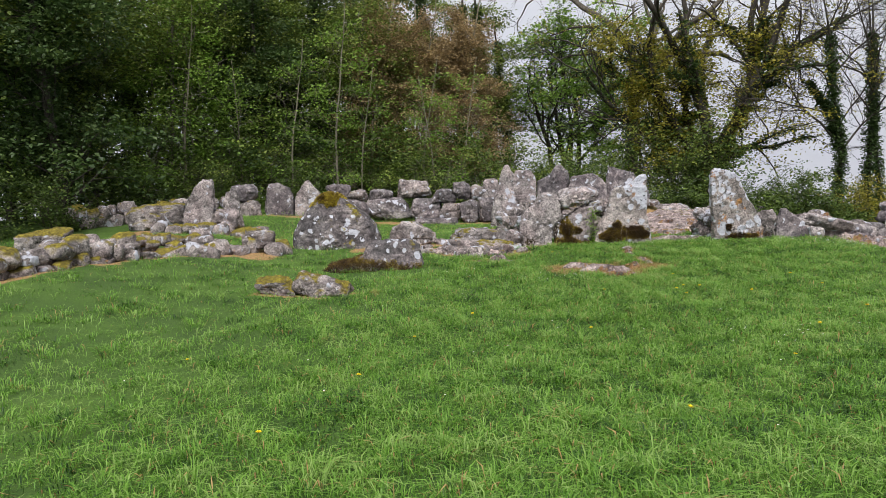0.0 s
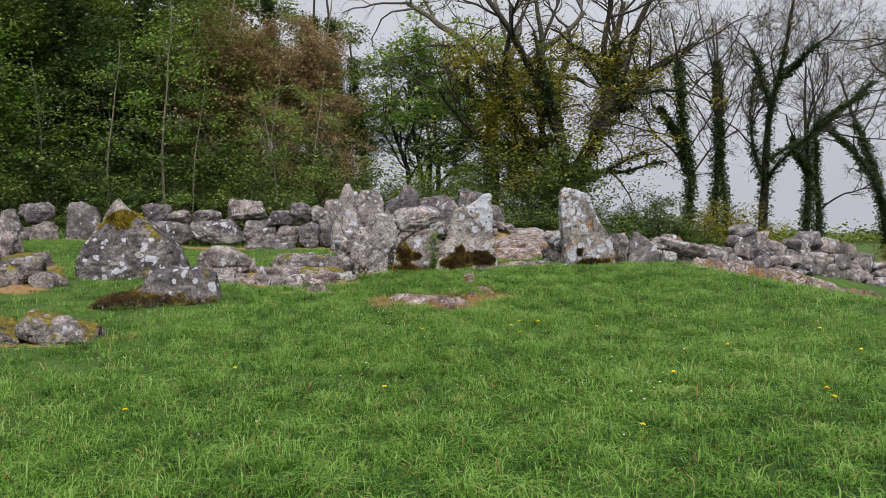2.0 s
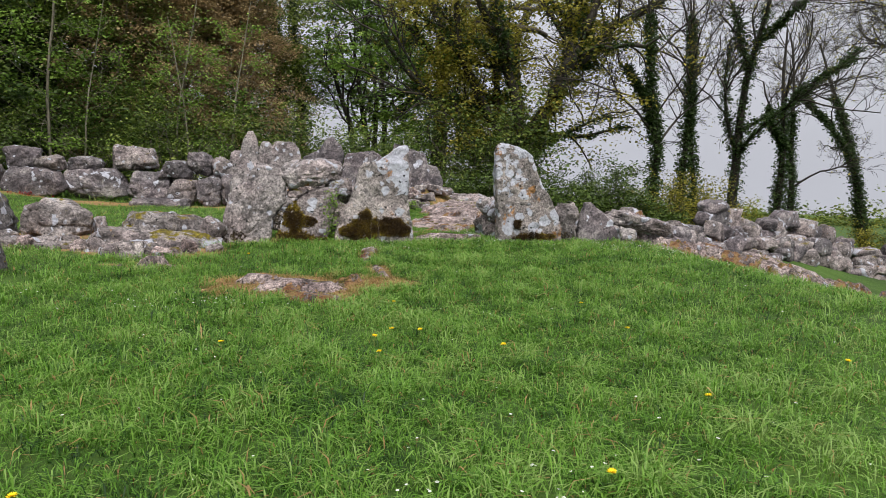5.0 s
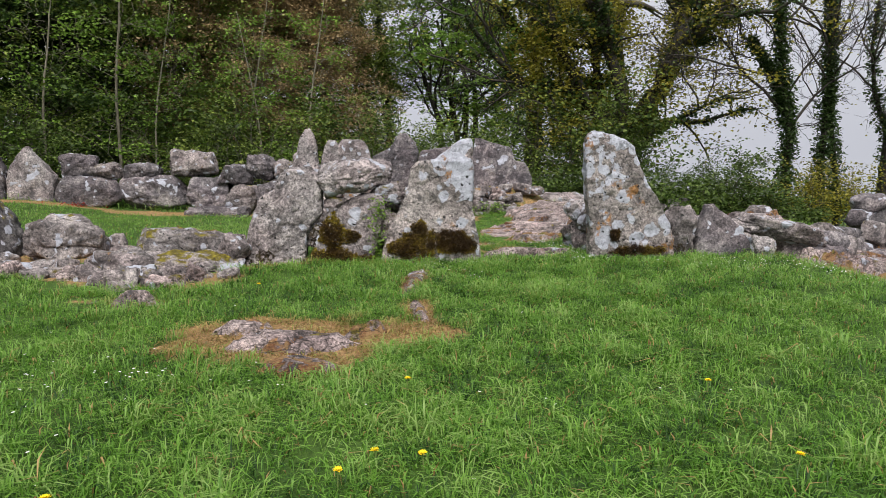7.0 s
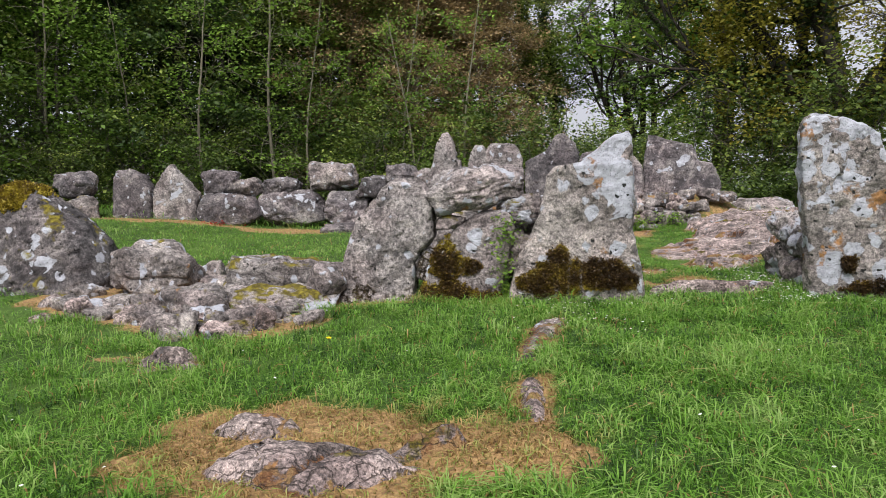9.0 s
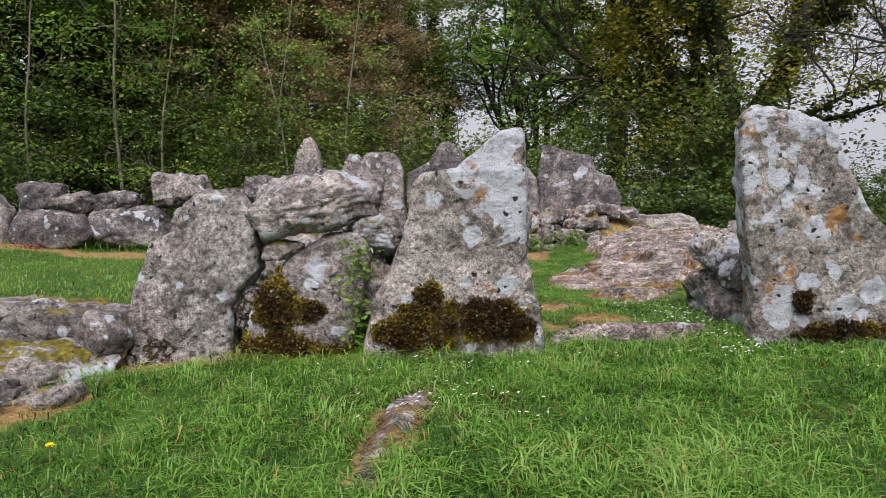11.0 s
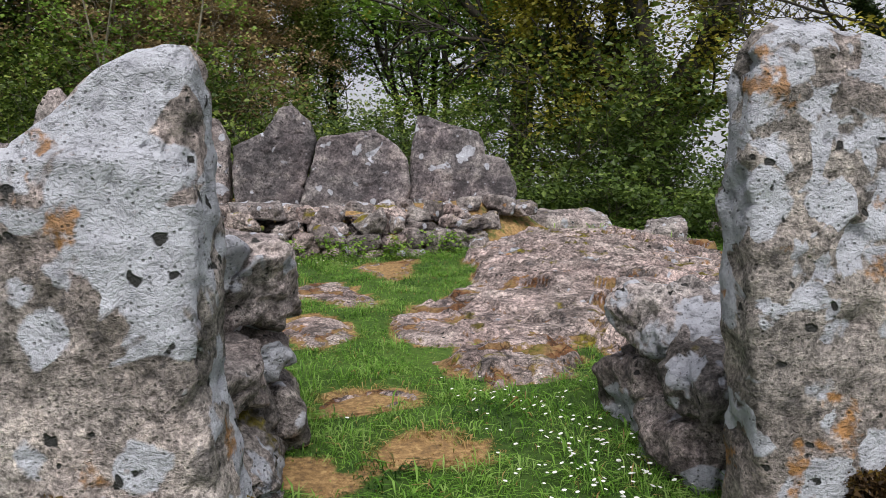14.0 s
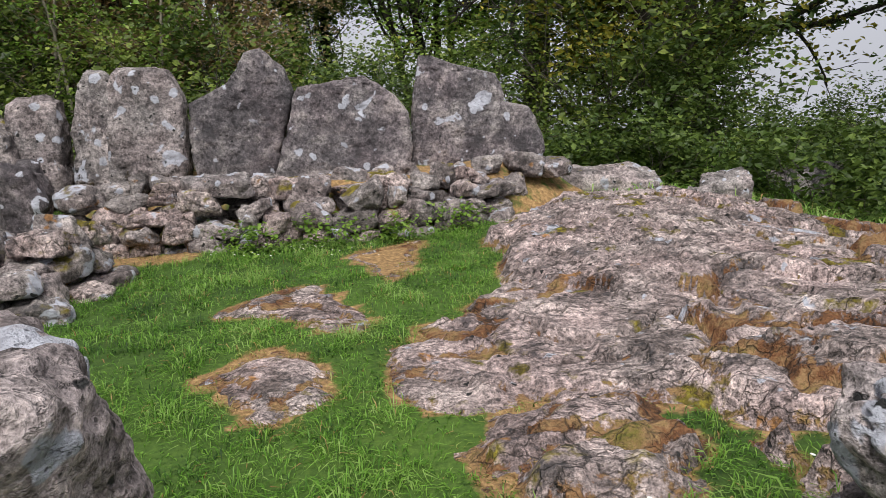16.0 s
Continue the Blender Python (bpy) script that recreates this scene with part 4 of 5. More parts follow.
# old enclosure wall at the edge of the wood: x from, x to, foot, top
old_wall = thing("enclosure_wall", "old wall of large grey limestone blocks before the wood", "stone wall")
for i, (x0, x1, z0, z1, y) in enumerate([
        (-8.1, -6.9, -0.5, 0.55, 27.6), (-8.0, -7.0, 0.45, 1.14, 27.8), (-7.0, -6.0, -0.5, 0.5, 28.9), (-5.4, -4.5, -0.5, 0.4, 28.9),
        (-4.55, -2.85, -0.5, 0.47, 28.3), (-4.5, -3.55, 0.38, 0.98, 28.6), (-3.7, -2.9, 0.35, 0.78, 28.5), (-2.9, -1.22, -0.5, 0.42, 28.5), (-2.8, -1.9, 0.34, 0.72, 28.7),
        (-1.75, -0.45, 0.34, 1.06, 28.7), (-1.25, 0.0, -0.6, 0.42, 28.5), (-0.42, 0.55, 0.12, 0.72, 28.4), (-0.05, 0.75, -0.65, 0.2, 28.3), (0.5, 1.15, 0.25, 0.95, 28.5),
        (0.7, 1.5, -0.65, 0.3, 28.2), (1.1, 1.8, 0.2, 0.8, 28.4), (1.45, 2.2, -0.65, 0.3, 28.0), (-1.0, 0.6, -0.75, -0.42, 27.7)]):
    boulder("", (x0 + x1) / 2, y, z0, (x1 - x0) * 1.04, 0.85, z1 - z0, 101 + i, MAT_DARK if i % 3 else MAT_RUBBLE, (i * 37) % 17 - 8, 0, old_wall, level=5, sharp=38, chips=16)
slab("upright_slab", "broad rough upright in the old wall", [(-0.6, -6.85, -5.78), (-0.1, -6.85, -5.74), (0.6, -6.82, -5.78), (0.95, -6.78, -5.9), (1.1, -6.7, -6.2), (1.14, -6.6, -6.35)], 28.3, 0.6, 126, MAT_DARK, ring=64, levels=40)
slab("upright_slab", "pointed grey upright in the old wall", [(-0.6, -5.72, -4.52), (-0.1, -5.72, -4.5), (0.45, -5.7, -4.52), (0.75, -5.6, -4.75), (1.0, -5.42, -5.0), (1.18, -5.28, -5.1), (1.24, -5.22, -5.14)], 28.3, 0.55, 127, MAT_GATE, ring=64, levels=40)
rubble("enclosure_wall", "tumbled end of the old wall at the edge of the wood", [(-12.5, 24.4), (-10.5, 25.6), (-8.0, 27.2)], 1.2, 2, 0.6, 121, MAT_RUBBLE, level=3, material2=MAT_MOSSTOP)

# west side of the hut ring
slab("pointed_stone", "tall pointed limestone standing in the hut ring", [(-0.7, 1.7, 2.72), (0.3, 1.85, 2.66), (0.75, 1.98, 2.58), (1.1, 2.08, 2.56), (1.4, 2.17, 2.5), (1.57, 2.25, 2.40)], 25.8, 0.5, 131, MAT_GATE, ring=64, levels=50)
rubble("hut_wall", "curved hut wall of stacked limestone rubble", [(4.5, 20.6), (3.2, 21.9), (2.5, 23.4), (2.4, 24.6), (2.7, 25.6)], 1.0, 3, 0.5, 134, MAT_RUBBLE, level=4)
rubble("hut_wall", "stacked layered rubble facing the hut floor", [(3.35, 24.2), (3.3, 25.0), (3.45, 25.7)], 0.7, 3, 0.4, 135, MAT_RUBBLE, level=4, material2=MAT_OUTCROP)

# back of the hut: earth bank, tall slabs on it, and a kerb of small stones
def bank_height(x, y):
    d = 1 - np.sqrt(((x - 5.4) / 4.1) ** 2 + ((y - 28.9) / 1.75) ** 2)
    return land(x, y) - 0.1 + 0.66 * step(0.0, 0.4, d) + 0.03 * fbm(flat3(x, y, 3.0), 3, 4).reshape(x.shape)


bv, bq = sheet(np.arange(1.2, 9.7, 0.1), np.arange(26.9, 30.5, 0.1), bank_height)
bank_mesh = mesh_of("earth_bank", bv, bq)
attribute(bank_mesh, "dry", np.full(len(bv), 0.62))
solid("earth_bank", bank_mesh, MAT_GROUND, "low bank of earth and dry grass under the slabs", "ground", kind="structure")
BACK = "tall dark grey limestone slab at the back of the hut"
slab("back_slab", BACK, [(-0.3, 3.80, 4.74), (-0.05, 3.80, 4.78), (0.2, 3.76, 4.85), (0.9, 3.78, 5.03), (0.98, 3.95, 5.05), (1.12, 4.24, 5.03), (1.30, 4.38, 4.98), (1.47, 4.48, 4.80), (1.50, 4.55, 4.72)], 28.5, 0.4, 141, MAT_DARK, ring=80, levels=70)
slab("back_slab", "broad dark grey slab with a wavy top", [(-0.3, 4.70, 6.47), (-0.1, 4.72, 6.47), (0.3, 4.86, 6.48), (0.68, 5.0, 6.46), (0.93, 5.07, 6.28), (1.05, 5.12, 6.1), (1.10, 5.5, 5.98), (1.13, 5.75, 5.92)], 28.42, 0.4, 142, MAT_DARK, ring=80, levels=70)
slab("back_slab", BACK, [(-0.35, 6.50, 8.05), (-0.15, 6.50, 8.12), (0.1, 6.50, 8.24), (0.3, 6.52, 8.24), (0.55, 6.53, 8.15), (0.70, 6.54, 8.02), (0.76, 6.55, 7.72), (1.0, 6.57, 7.68), (1.13, 6.58, 7.62), (1.25, 6.6, 7.15), (1.36, 6.62, 6.80)], 28.75, 0.4, 143, MAT_DARK, ring=80, levels=70)
slab("back_slab", "squared grey slab beside a narrow cleft", [(-0.3, 2.78, 3.68), (0.5, 2.80, 3.72), (0.95, 2.84, 3.72), (1.15, 2.87, 3.67), (1.30, 2.92, 3.58), (1.37, 2.98, 3.42)], 28.5, 0.5, 144, MAT_GATE, ring=80, levels=60)
slab("back_slab", "narrow grey upright with a pale top", [(-0.3, 2.32, 2.95), (0.5, 2.36, 2.95), (0.95, 2.44, 2.95), (1.15, 2.5, 2.93), (1.28, 2.56, 2.82), (1.35, 2.6, 2.74)], 28.56, 0.45, 146, MAT_GATE, ring=64, levels=60)
slab("back_slab", "short squared grey block beside the slabs", [(-0.3, 1.55, 2.25), (-0.05, 1.55, 2.25), (0.6, 1.63, 2.27), (0.98, 1.68, 2.27), (1.05, 1.75, 2.15)], 28.5, 0.5, 145, MAT_GATE, ring=64, levels=50)
rubble("hut_kerb", "kerb of squared limestone blocks below the slabs", [(3.0, 26.8), (4.0, 26.8), (4.9, 26.9), (6.2, 27.15), (7.5, 27.6)], 0.4, 3, 0.36, 151, MAT_RUBBLE, level=4, material2=MAT_OUTCROP)
rubble("hut_kerb", "upper row of loose stones below the slabs", [(2.6, 27.25), (4.8, 27.35), (6.2, 27.6), (7.8, 28.0)], 0.5, 2, 0.36, 152, MAT_RUBBLE, level=4, lift=0.3, material2=MAT_OUTCROP)
rubble("hut_kerb", "loose stones packed at the foot of the slabs", [(2.2, 27.9), (4.8, 27.95), (6.4, 28.0), (8.3, 28.3)], 0.4, 1, 0.34, 161, MAT_RUBBLE, level=4, lift=0.52, material2=MAT_OUTCROP)
boulder("white-faced stone on the kerb", 4.35, 27.0, -0.1, 0.75, 0.45, 0.24, 153, MAT_BOULDER, 6, level=4)
boulder("broad smooth shelf of grey rock behind the hut floor", 9.05, 29.2, -0.8, 1.9, 1.3, 0.62, 154, MAT_RUBBLE, -10, strata=0.01)
boulder("smooth rounded grey stone on the bedrock", 11.0, 29.2, -1.0, 0.75, 0.6, 0.62, 155, MAT_BOULDER, 5)
boulder("small white stone on the bedrock", 10.5, 28.9, -0.85, 0.32, 0.3, 0.32, 156, MAT_BOULDER, level=4)
boulder("humped grey stone at the edge of the wood", 13.5, 31.4, -1.5, 1.3, 0.9, 0.95, 157, MAT_DARK, -12)
rubble("tumbled_wall", "mossy broken wall east of the hut", [(11.2, 22.0), (12.6, 24.2), (13.2, 26.4), (14.6, 29.4)], 0.9, 1, 0.55, 158, MAT_RUBBLE, material2=MAT_MOSSTOP)
boulder("long fissured block on the hut floor", 8.45, 22.6, -0.72, 1.1, 0.5, 0.32, 159, MAT_OUTCROP, -24, strata=0.012)
boulder("fissured block on the hut floor", 9.6, 22.3, -0.75, 1.0, 0.7, 0.42, 160, MAT_OUTCROP, -30, strata=0.012)

# tumbled wall east of the meadow
rubble("tumbled_wall", "long tumbled wall of grey limestone rubble", [(11.2, 20.5), (13.6, 21.8), (17.0, 23.8), (20.5, 24.8), (26.0, 25.2)], 1.5, 2, 0.56, 171, MAT_RUBBLE, level=3, material2=MAT_DARK)
rubble("tumbled_wall", "upper rows of the tumbled limestone wall", [(14.2, 23.2), (17.2, 25.2), (20.5, 26.2), (26.5, 26.6)], 1.0, 2, 0.72, 172, MAT_DARK, level=3, lift=0.4, material2=MAT_RUBBLE)
boulder("upright dark slab at the wall end", 16.9, 23.3, -2.2, 0.65, 0.4, 1.2, 173, MAT_DARK, 20)


# ---- trees ----
def unit(v):
    return v / max(np.linalg.norm(v), 1e-9)


def limb(rng, start, way, length, radius, steps=7, wander=0.14, rise=0.02, end=0.45):
    """One bent limb: its points and its radii."""
    pts, d = [np.array(start, float)], unit(np.array(way, float))
    for _ in range(steps):
        d = unit(d + rng.normal(0, wander, 3) + np.array([0, 0, rise]))
        pts.append(pts[-1] + d * length / steps)
    return np.array(pts), np.linspace(radius, radius * end, steps + 1)


def fork(rng, pts, radii, level, deepest, limbs, tips, reach=0.62, spread=0.75, count=(3, 5), wander=0.16, rise=0.03, first=0.3):
    """Side branches of a limb, and theirs in turn."""
    limbs.append((pts, radii, level))
    if level >= deepest:
        tips.append(pts[1:])
        return
    length = np.hypot(*(pts[-1] - pts[0])[:2]) + abs(pts[-1, 2] - pts[0, 2])
    for k in range(int(rng.integers(count[0], count[1] + 1))):
        f = rng.uniform(first, 0.97) if k else 0.99
        i = f * (len(pts) - 1)
        j = int(i)
        p = pts[j] + (pts[min(j + 1, len(pts) - 1)] - pts[j]) * (i - j)
        along = unit(pts[min(j + 1, len(pts) - 1)] - pts[max(j - 1, 0)])
        side = unit(np.cross(along, rng.normal(0, 1, 3)))
        way = unit(along + side * rng.uniform(0.5, 1.3) * spread)
        q, r = limb(rng, p, way, length * reach * rng.uniform(0.7, 1.15), max(0.008, np.interp(i, range(len(radii)), radii) * rng.uniform(0.45, 0.7)),
                    steps=6 if level < deepest - 1 else 4, wander=wander, rise=rise)
        fork(rng, q, r, level + 1, deepest, limbs, tips, reach, spread, count, wander, rise, first)


def wood_mesh(limbs, thin=0.0, keep=1.0):
    """Tubes round all limbs, joined; keep: the share of the finest twigs that is built."""
    last = max(l for _, _, l in limbs)
    limbs = [q for i, q in enumerate(limbs) if q[2] < last or (i * 0.618) % 1 < keep]
    verts, quads, base = [], [], 0
    for pts, radii, _ in limbs:
        n = 9 if radii[0] > 0.14 else (5 if radii[0] > 0.035 else 3)
        t = np.gradient(pts, axis=0)
        t /= np.linalg.norm(t, axis=1)[:, None] + 1e-9
        ref = np.where(np.abs(t[:, 2:3]) > 0.9, np.array([[1.0, 0, 0]]), np.array([[0, 0, 1.0]]))
        u = np.cross(t, ref)
        u /= np.linalg.norm(u, axis=1)[:, None] + 1e-9
        v = np.cross(t, u)
        a = np.linspace(0, 2 * math.pi, n, endpoint=False)
        bump = 1 + (0.13 * np.sin(a * 3 + pts[0, 0] * 5) if n == 9 else 0)
        ring = pts[:, None] + (radii + thin)[:, None, None] * (np.cos(a) * bump)[None, :, None] * u[:, None] + (radii + thin)[:, None, None] * (np.sin(a) * bump)[None, :, None] * v[:, None]
        idx = base + np.arange(len(pts) * n).reshape(len(pts), n)
        nxt = np.roll(idx, -1, 1)
        quads.append(np.stack([idx[:-1], nxt[:-1], nxt[1:], idx[1:]], -1).reshape(-1, 4))
        verts.append(ring.reshape(-1, 3))
        base += len(pts) * n
    return mesh_of("branches", np.concatenate(verts), np.concatenate(quads))


def leaf_mesh(rng, centres, each, spread, size, flat=0.5, droop=0.0, hue=0.0, tall=0.7):
    """Many small folded leaves in sprays about the given centres."""
    c = np.repeat(np.asarray(centres, float), each, 0)
    n = len(c)
    shade = np.repeat(rng.uniform(0, 1, len(centres)), each)
    c = c + rng.normal(0, 1, (n, 3)) * spread * np.array([1, 1, tall])
    c[:, 2] -= droop * rng.uniform(0, 1, n)
    a = rng.uniform(0, 2 * math.pi, n)
    out = np.stack([np.cos(a), np.sin(a), rng.normal(-0.15, flat, n)], 1)
    out /= np.linalg.norm(out, axis=1)[:, None]
    up = np.stack([rng.normal(0, flat, n), rng.normal(0, flat, n), np.ones(n)], 1)
    wide = np.cross(out, up)
    wide /= np.linalg.norm(wide, axis=1)[:, None]
    s = size * rng.uniform(0.55, 1.35, n)[:, None]
    fold = np.cross(wide, out) * s * 0.12
    v = np.stack([c, c + out * s * 0.55 + wide * s * 0.36 + fold, c + out * s, c + out * s * 0.5 - wide * s * 0.36 + fold], 1).reshape(-1, 3)
    me = mesh_of("leaves", v, np.arange(4 * n).reshape(-1, 4), smooth=False)
    attribute(me, "tint", np.repeat(np.clip(0.7 * shade + 0.3 * rng.uniform(0, 1, n) + hue, 0, 1), 4))
    return me


def ivy_points(rng, limbs, count, low, high, thick=0.12):
    """Places on the stems between two heights."""
    seg = [(p[i], p[i + 1], r[i]) for p, r, l in limbs if r[0] > 0.07 for i in range(len(p) - 1) if low <= p[i][2] <= high]
    out = []
    for _ in range(count):
        a, b, r = seg[int(rng.integers(len(seg)))]
        q = a + (b - a) * rng.uniform()
        ang = rng.uniform(0, 2 * math.pi)
        k = r + rng.uniform(0, thick) * (1.15 - 0.75 * (q[2] - low) / max(high - low, 0.1))
        out.append(q + np.array([math.cos(ang) * k, math.sin(ang) * k, 0]))
    return np.array(out)


def tree(name, label, at, limbs, bark, leaf_sets, group="", keep=1.0):
    t = thing(name, label, "tree", (at[0], at[1], foot(at[0], at[1], 0.1)), group)
    part("trunk", wood_mesh(limbs, 0.0, keep), bark, t)
    for part_name, me, mat in leaf_sets:
        part(part_name, me, mat, t)
    return t


# the old many-stemmed oak beside the hut
rng = np.random.default_rng(11)
limbs, tips = [], []
limbs.append((*limb(rng, (0, 0, -0.3), (0.03, 0, 1), 2.4, 0.72, 5, 0.05, end=0.8), 0))
for ax, ay, ln, r, h in ((-0.85, 0.1, 8.0, 0.22, 1.3), (-0.55, -0.3, 9.5, 0.24, 1.6), (-0.32, 0.25, 10.5, 0.28, 1.9), (-0.12, -0.3, 10.5, 0.26, 2.0), (0.08, 0.2, 11, 0.26, 2.0),
                         (0.3, -0.15, 11.5, 0.28, 1.9), (0.55, 0.15, 11, 0.26, 1.8), (0.95, -0.1, 10.5, 0.34, 1.5), (0.15, 0.8, 9, 0.26, 1.9), (-1.3, -0.3, 4.5, 0.13, 1.2)):
    p, r_ = limb(rng, (0.35 * ax, ay * 0.4, h), (ax, ay, 0.9), ln, r, 12, 0.12, 0.07, 0.35)
    fork(rng, p, r_, 1, 4, limbs, tips, 0.34, 0.95, (5, 7), 0.24, 0.02, 0.2)
for h, ln in ((1.9, 4.2), (2.5, 4.8)):
    p, r_ = limb(rng, (0.3, -0.1, h), (1.0, -0.2, 0.15), ln, 0.12, 9, 0.2, 0.01, 0.3)
    fork(rng, p, r_, 2, 4, limbs, tips, 0.45, 0.9, (5, 6), 0.28, 0.0, 0.25)
clad = np.concatenate([p[:8] + (p[1:9] - p[:8]) * f for p, r, l in limbs if l == 1 for f in (0.1, 0.35, 0.6, 0.85)] + [p[:-1] for p, r, l in limbs if l == 2] + [p[2:] for p, r, l in limbs if l == 3])
clad = clad[(clad[:, 2] > 0.7) & (clad[:, 2] < 8.8) & (clad[:, 0] > -1.6 - 0.42 * clad[:, 2]) & (clad[:, 0] < 4.6)]
clad = np.repeat(clad, 4, 0) + rng.normal(0, 0.42, (len(clad) * 4, 3))
clad = clad[rng.choice(len(clad), min(1800, len(clad)), replace=False)]
outer = np.concatenate(tips)
outer = outer[rng.choice(len(outer), 700, replace=False)]
tree("oak_tree", "old many-stemmed oak with olive young leaves and ivied trunk", (13.2, 36.0), limbs, MAT_BARK_DARK, [
    ("crown", leaf_mesh(rng, clad, 15, 0.27, 0.15, tall=0.4), MAT_LEAF_OAK), ("foliage", leaf_mesh(rng, outer, 6, 0.2, 0.12), MAT_LEAF_OAK),
    ("ivy", leaf_mesh(rng, ivy_points(rng, limbs, 3800, 0.0, 8.5, 0.26), 6, 0.13, 0.14), MAT_LEAF_DARK)])

# bare twisting tree behind it
limbs, tips = [], []
limbs.append((*limb(rng, (0, 0, -0.3), (0.0, 0, 1), 7.2, 0.42, 7, 0.07, end=0.8), 0))
top = limbs[0][0][-1]
for ax, ay, ln in ((-0.9, 0, 8), (-0.35, 0.4, 7), (0.45, -0.2, 7.5), (1.1, 0.2, 6.5), (-0.6, -0.5, 7.5)):
    p, r_ = limb(rng, top - (0, 0, rng.uniform(0, 0.8)), (ax, ay, 1), ln, 0.26, 10, 0.27, 0.0, 0.4)
    fork(rng, p, r_, 1, 4, limbs, tips, 0.5, 0.9, (3, 5), 0.26, 0.0, 0.25)
tree("bare_tree", "tall bare tree with twisting grey-brown limbs", (10.7, 41.0), limbs, MAT_BARK, [
    ("ivy", leaf_mesh(rng, ivy_points(rng, limbs, 900, 0.2, 7.0, 0.25), 6, 0.12, 0.14), MAT_LEAF_DARK)])

# young sycamore in full leaf
limbs, tips = [], []
for dx in (-1.1, -0.5, 0.15, 0.8):
    stem = limb(rng, (dx * 0.4, 0, -0.2), (dx * 0.28, rng.normal(0, 0.1), 1), 8.8, 0.19, 9, 0.09, end=0.3)
    fork(rng, stem[0], stem[1], 0, 3, limbs, tips, 0.36, 1.15, (7, 9), 0.18, 0.03, 0.22)
syc = np.concatenate(tips)
syc = syc[rng.choice(len(syc), min(len(syc), 850), replace=False)]
tree("sycamore_tree", "young sycamore in fresh green leaf", (8.2, 45.5), limbs, MAT_BARK_DARK, [("crown", leaf_mesh(rng, syc, 17, 0.36, 0.24, 0.35, tall=0.25), MAT_LEAF_LIME)])


def field_tree(seed, height, radius, ivy_top, leafy, lean=0.0, stems=1):
    rng = np.random.default_rng(seed)
    limbs, tips = [], []
    for s in range(stems):
        off = (s - (stems - 1) / 2) * 0.7
        stem = limb(rng, (off, 0, -0.3), (lean + off * 0.05, 0.02, 1), height, 0.72 * radius * (1 - 0.2 * s), 12, 0.045, end=0.2)
        fork(rng, stem[0], stem[1], 0, 4, limbs, tips, 0.36, 1.05, (8, 9) if stems == 1 else (6, 7), 0.2, 0.05, 0.33)
    ends = np.concatenate(tips)
    ends = ends[rng.choice(len(ends), min(len(ends), leafy), replace=False)]
    return limbs, [("ivy", leaf_mesh(rng, ivy_points(rng, [q for q in limbs if q[2] < 2], 2300, 0.1, ivy_top, 0.15), 5, 0.09, 0.12), MAT_LEAF_DARK),
                   ("foliage", leaf_mesh(rng, ends, 3, 0.14, 0.09), MAT_LEAF_OAK)]


for i, (x, y, h, r, ivy, leafy, lean, stems) in enumerate([
        (18.0, 33.0, 10.5, 0.21, 7.5, 500, 0.02, 1), (20.2, 33.6, 11.5, 0.22, 8.5, 350, -0.03, 2), (22.7, 34.3, 13.0, 0.34, 10.0, 350, 0.03, 1), (26.4, 35.6, 11.0, 0.30, 7.0, 300, 0.05, 2),
        (29.3, 31.5, 12.5, 0.46, 9.0, 900, 0.0, 2), (32.5, 37.0, 12.0, 0.3, 8.0, 400, -0.05, 1), (37.0, 36.0, 12.0, 0.34, 8.0, 600, 0.02, 1)]):
    limbs, sets = field_tree(301 + i, h, r, ivy, leafy, lean, stems)
    tree("field_tree", "slender leafless tree with an ivy-clad trunk" if leafy < 800 else "stout ivy-clad tree coming into leaf", (x, y), limbs, MAT_BARK_DARK, sets, "trees at the field edge", 0.42)


# the wood: four kinds of tree, repeated
def wood_tree(seed, height, radius, reach, leaves, size, spread, leaf_mat, bark, label, name, ivy=0, low=0.8, rising=0.05):
    rng = np.random.default_rng(seed)
    limbs, tips = [], []
    stem = limb(rng, (0, 0, -0.3), (rng.normal(0, 0.04), rng.normal(0, 0.04), 1), height, radius, 12, 0.035, end=0.25)
    limbs.append((*stem, 0))
    for k in range(26):
        f = rng.uniform(0.08, 0.98)
        p = stem[0][int(f * 11)]
        a = rng.uniform(0, 2 * math.pi)
        q, r = limb(rng, p, (math.cos(a), math.sin(a), rng.uniform(-0.1, 0.9)), reach * (1.15 - 0.6 * f) * rng.uniform(0.6, 1.2), radius * 0.25 * (1.1 - f), 6, 0.16, rising, 0.3)
        fork(rng, q, r, 1, 3, limbs, tips, 0.5, 0.9, (3, 4), 0.2, 0.03, 0.2)
    ends = np.concatenate(tips)
    ends = ends[ends[:, 2] > low]
    ends = ends[rng.choice(len(ends), min(len(ends), leaves // 13), replace=False)]
    sets = [("crown", leaf_mesh(rng, ends, 13, spread, size, tall=0.3), leaf_mat)]
    if ivy:
        sets.append(("ivy", leaf_mesh(rng, ivy_points(rng, limbs[:1], ivy, 0.1, height * 0.85, 0.3), 5, 0.13, 0.15), MAT_LEAF_DARK))
    return tree(name, label, (0, 60), limbs, bark, sets, "trees of the wood", 0.1 if leaf_mat is not MAT_LEAF_BROWN else 1.0)


def plant(kind, x, y, turn, size):
    """A copy of a tree or bush, turned and sized, with its foot in the turf."""
    return copy_thing(kind, pose(x, y, foot(x, y, 0.12), 0, 0, turn) @ Matrix.Scale(size, 4))


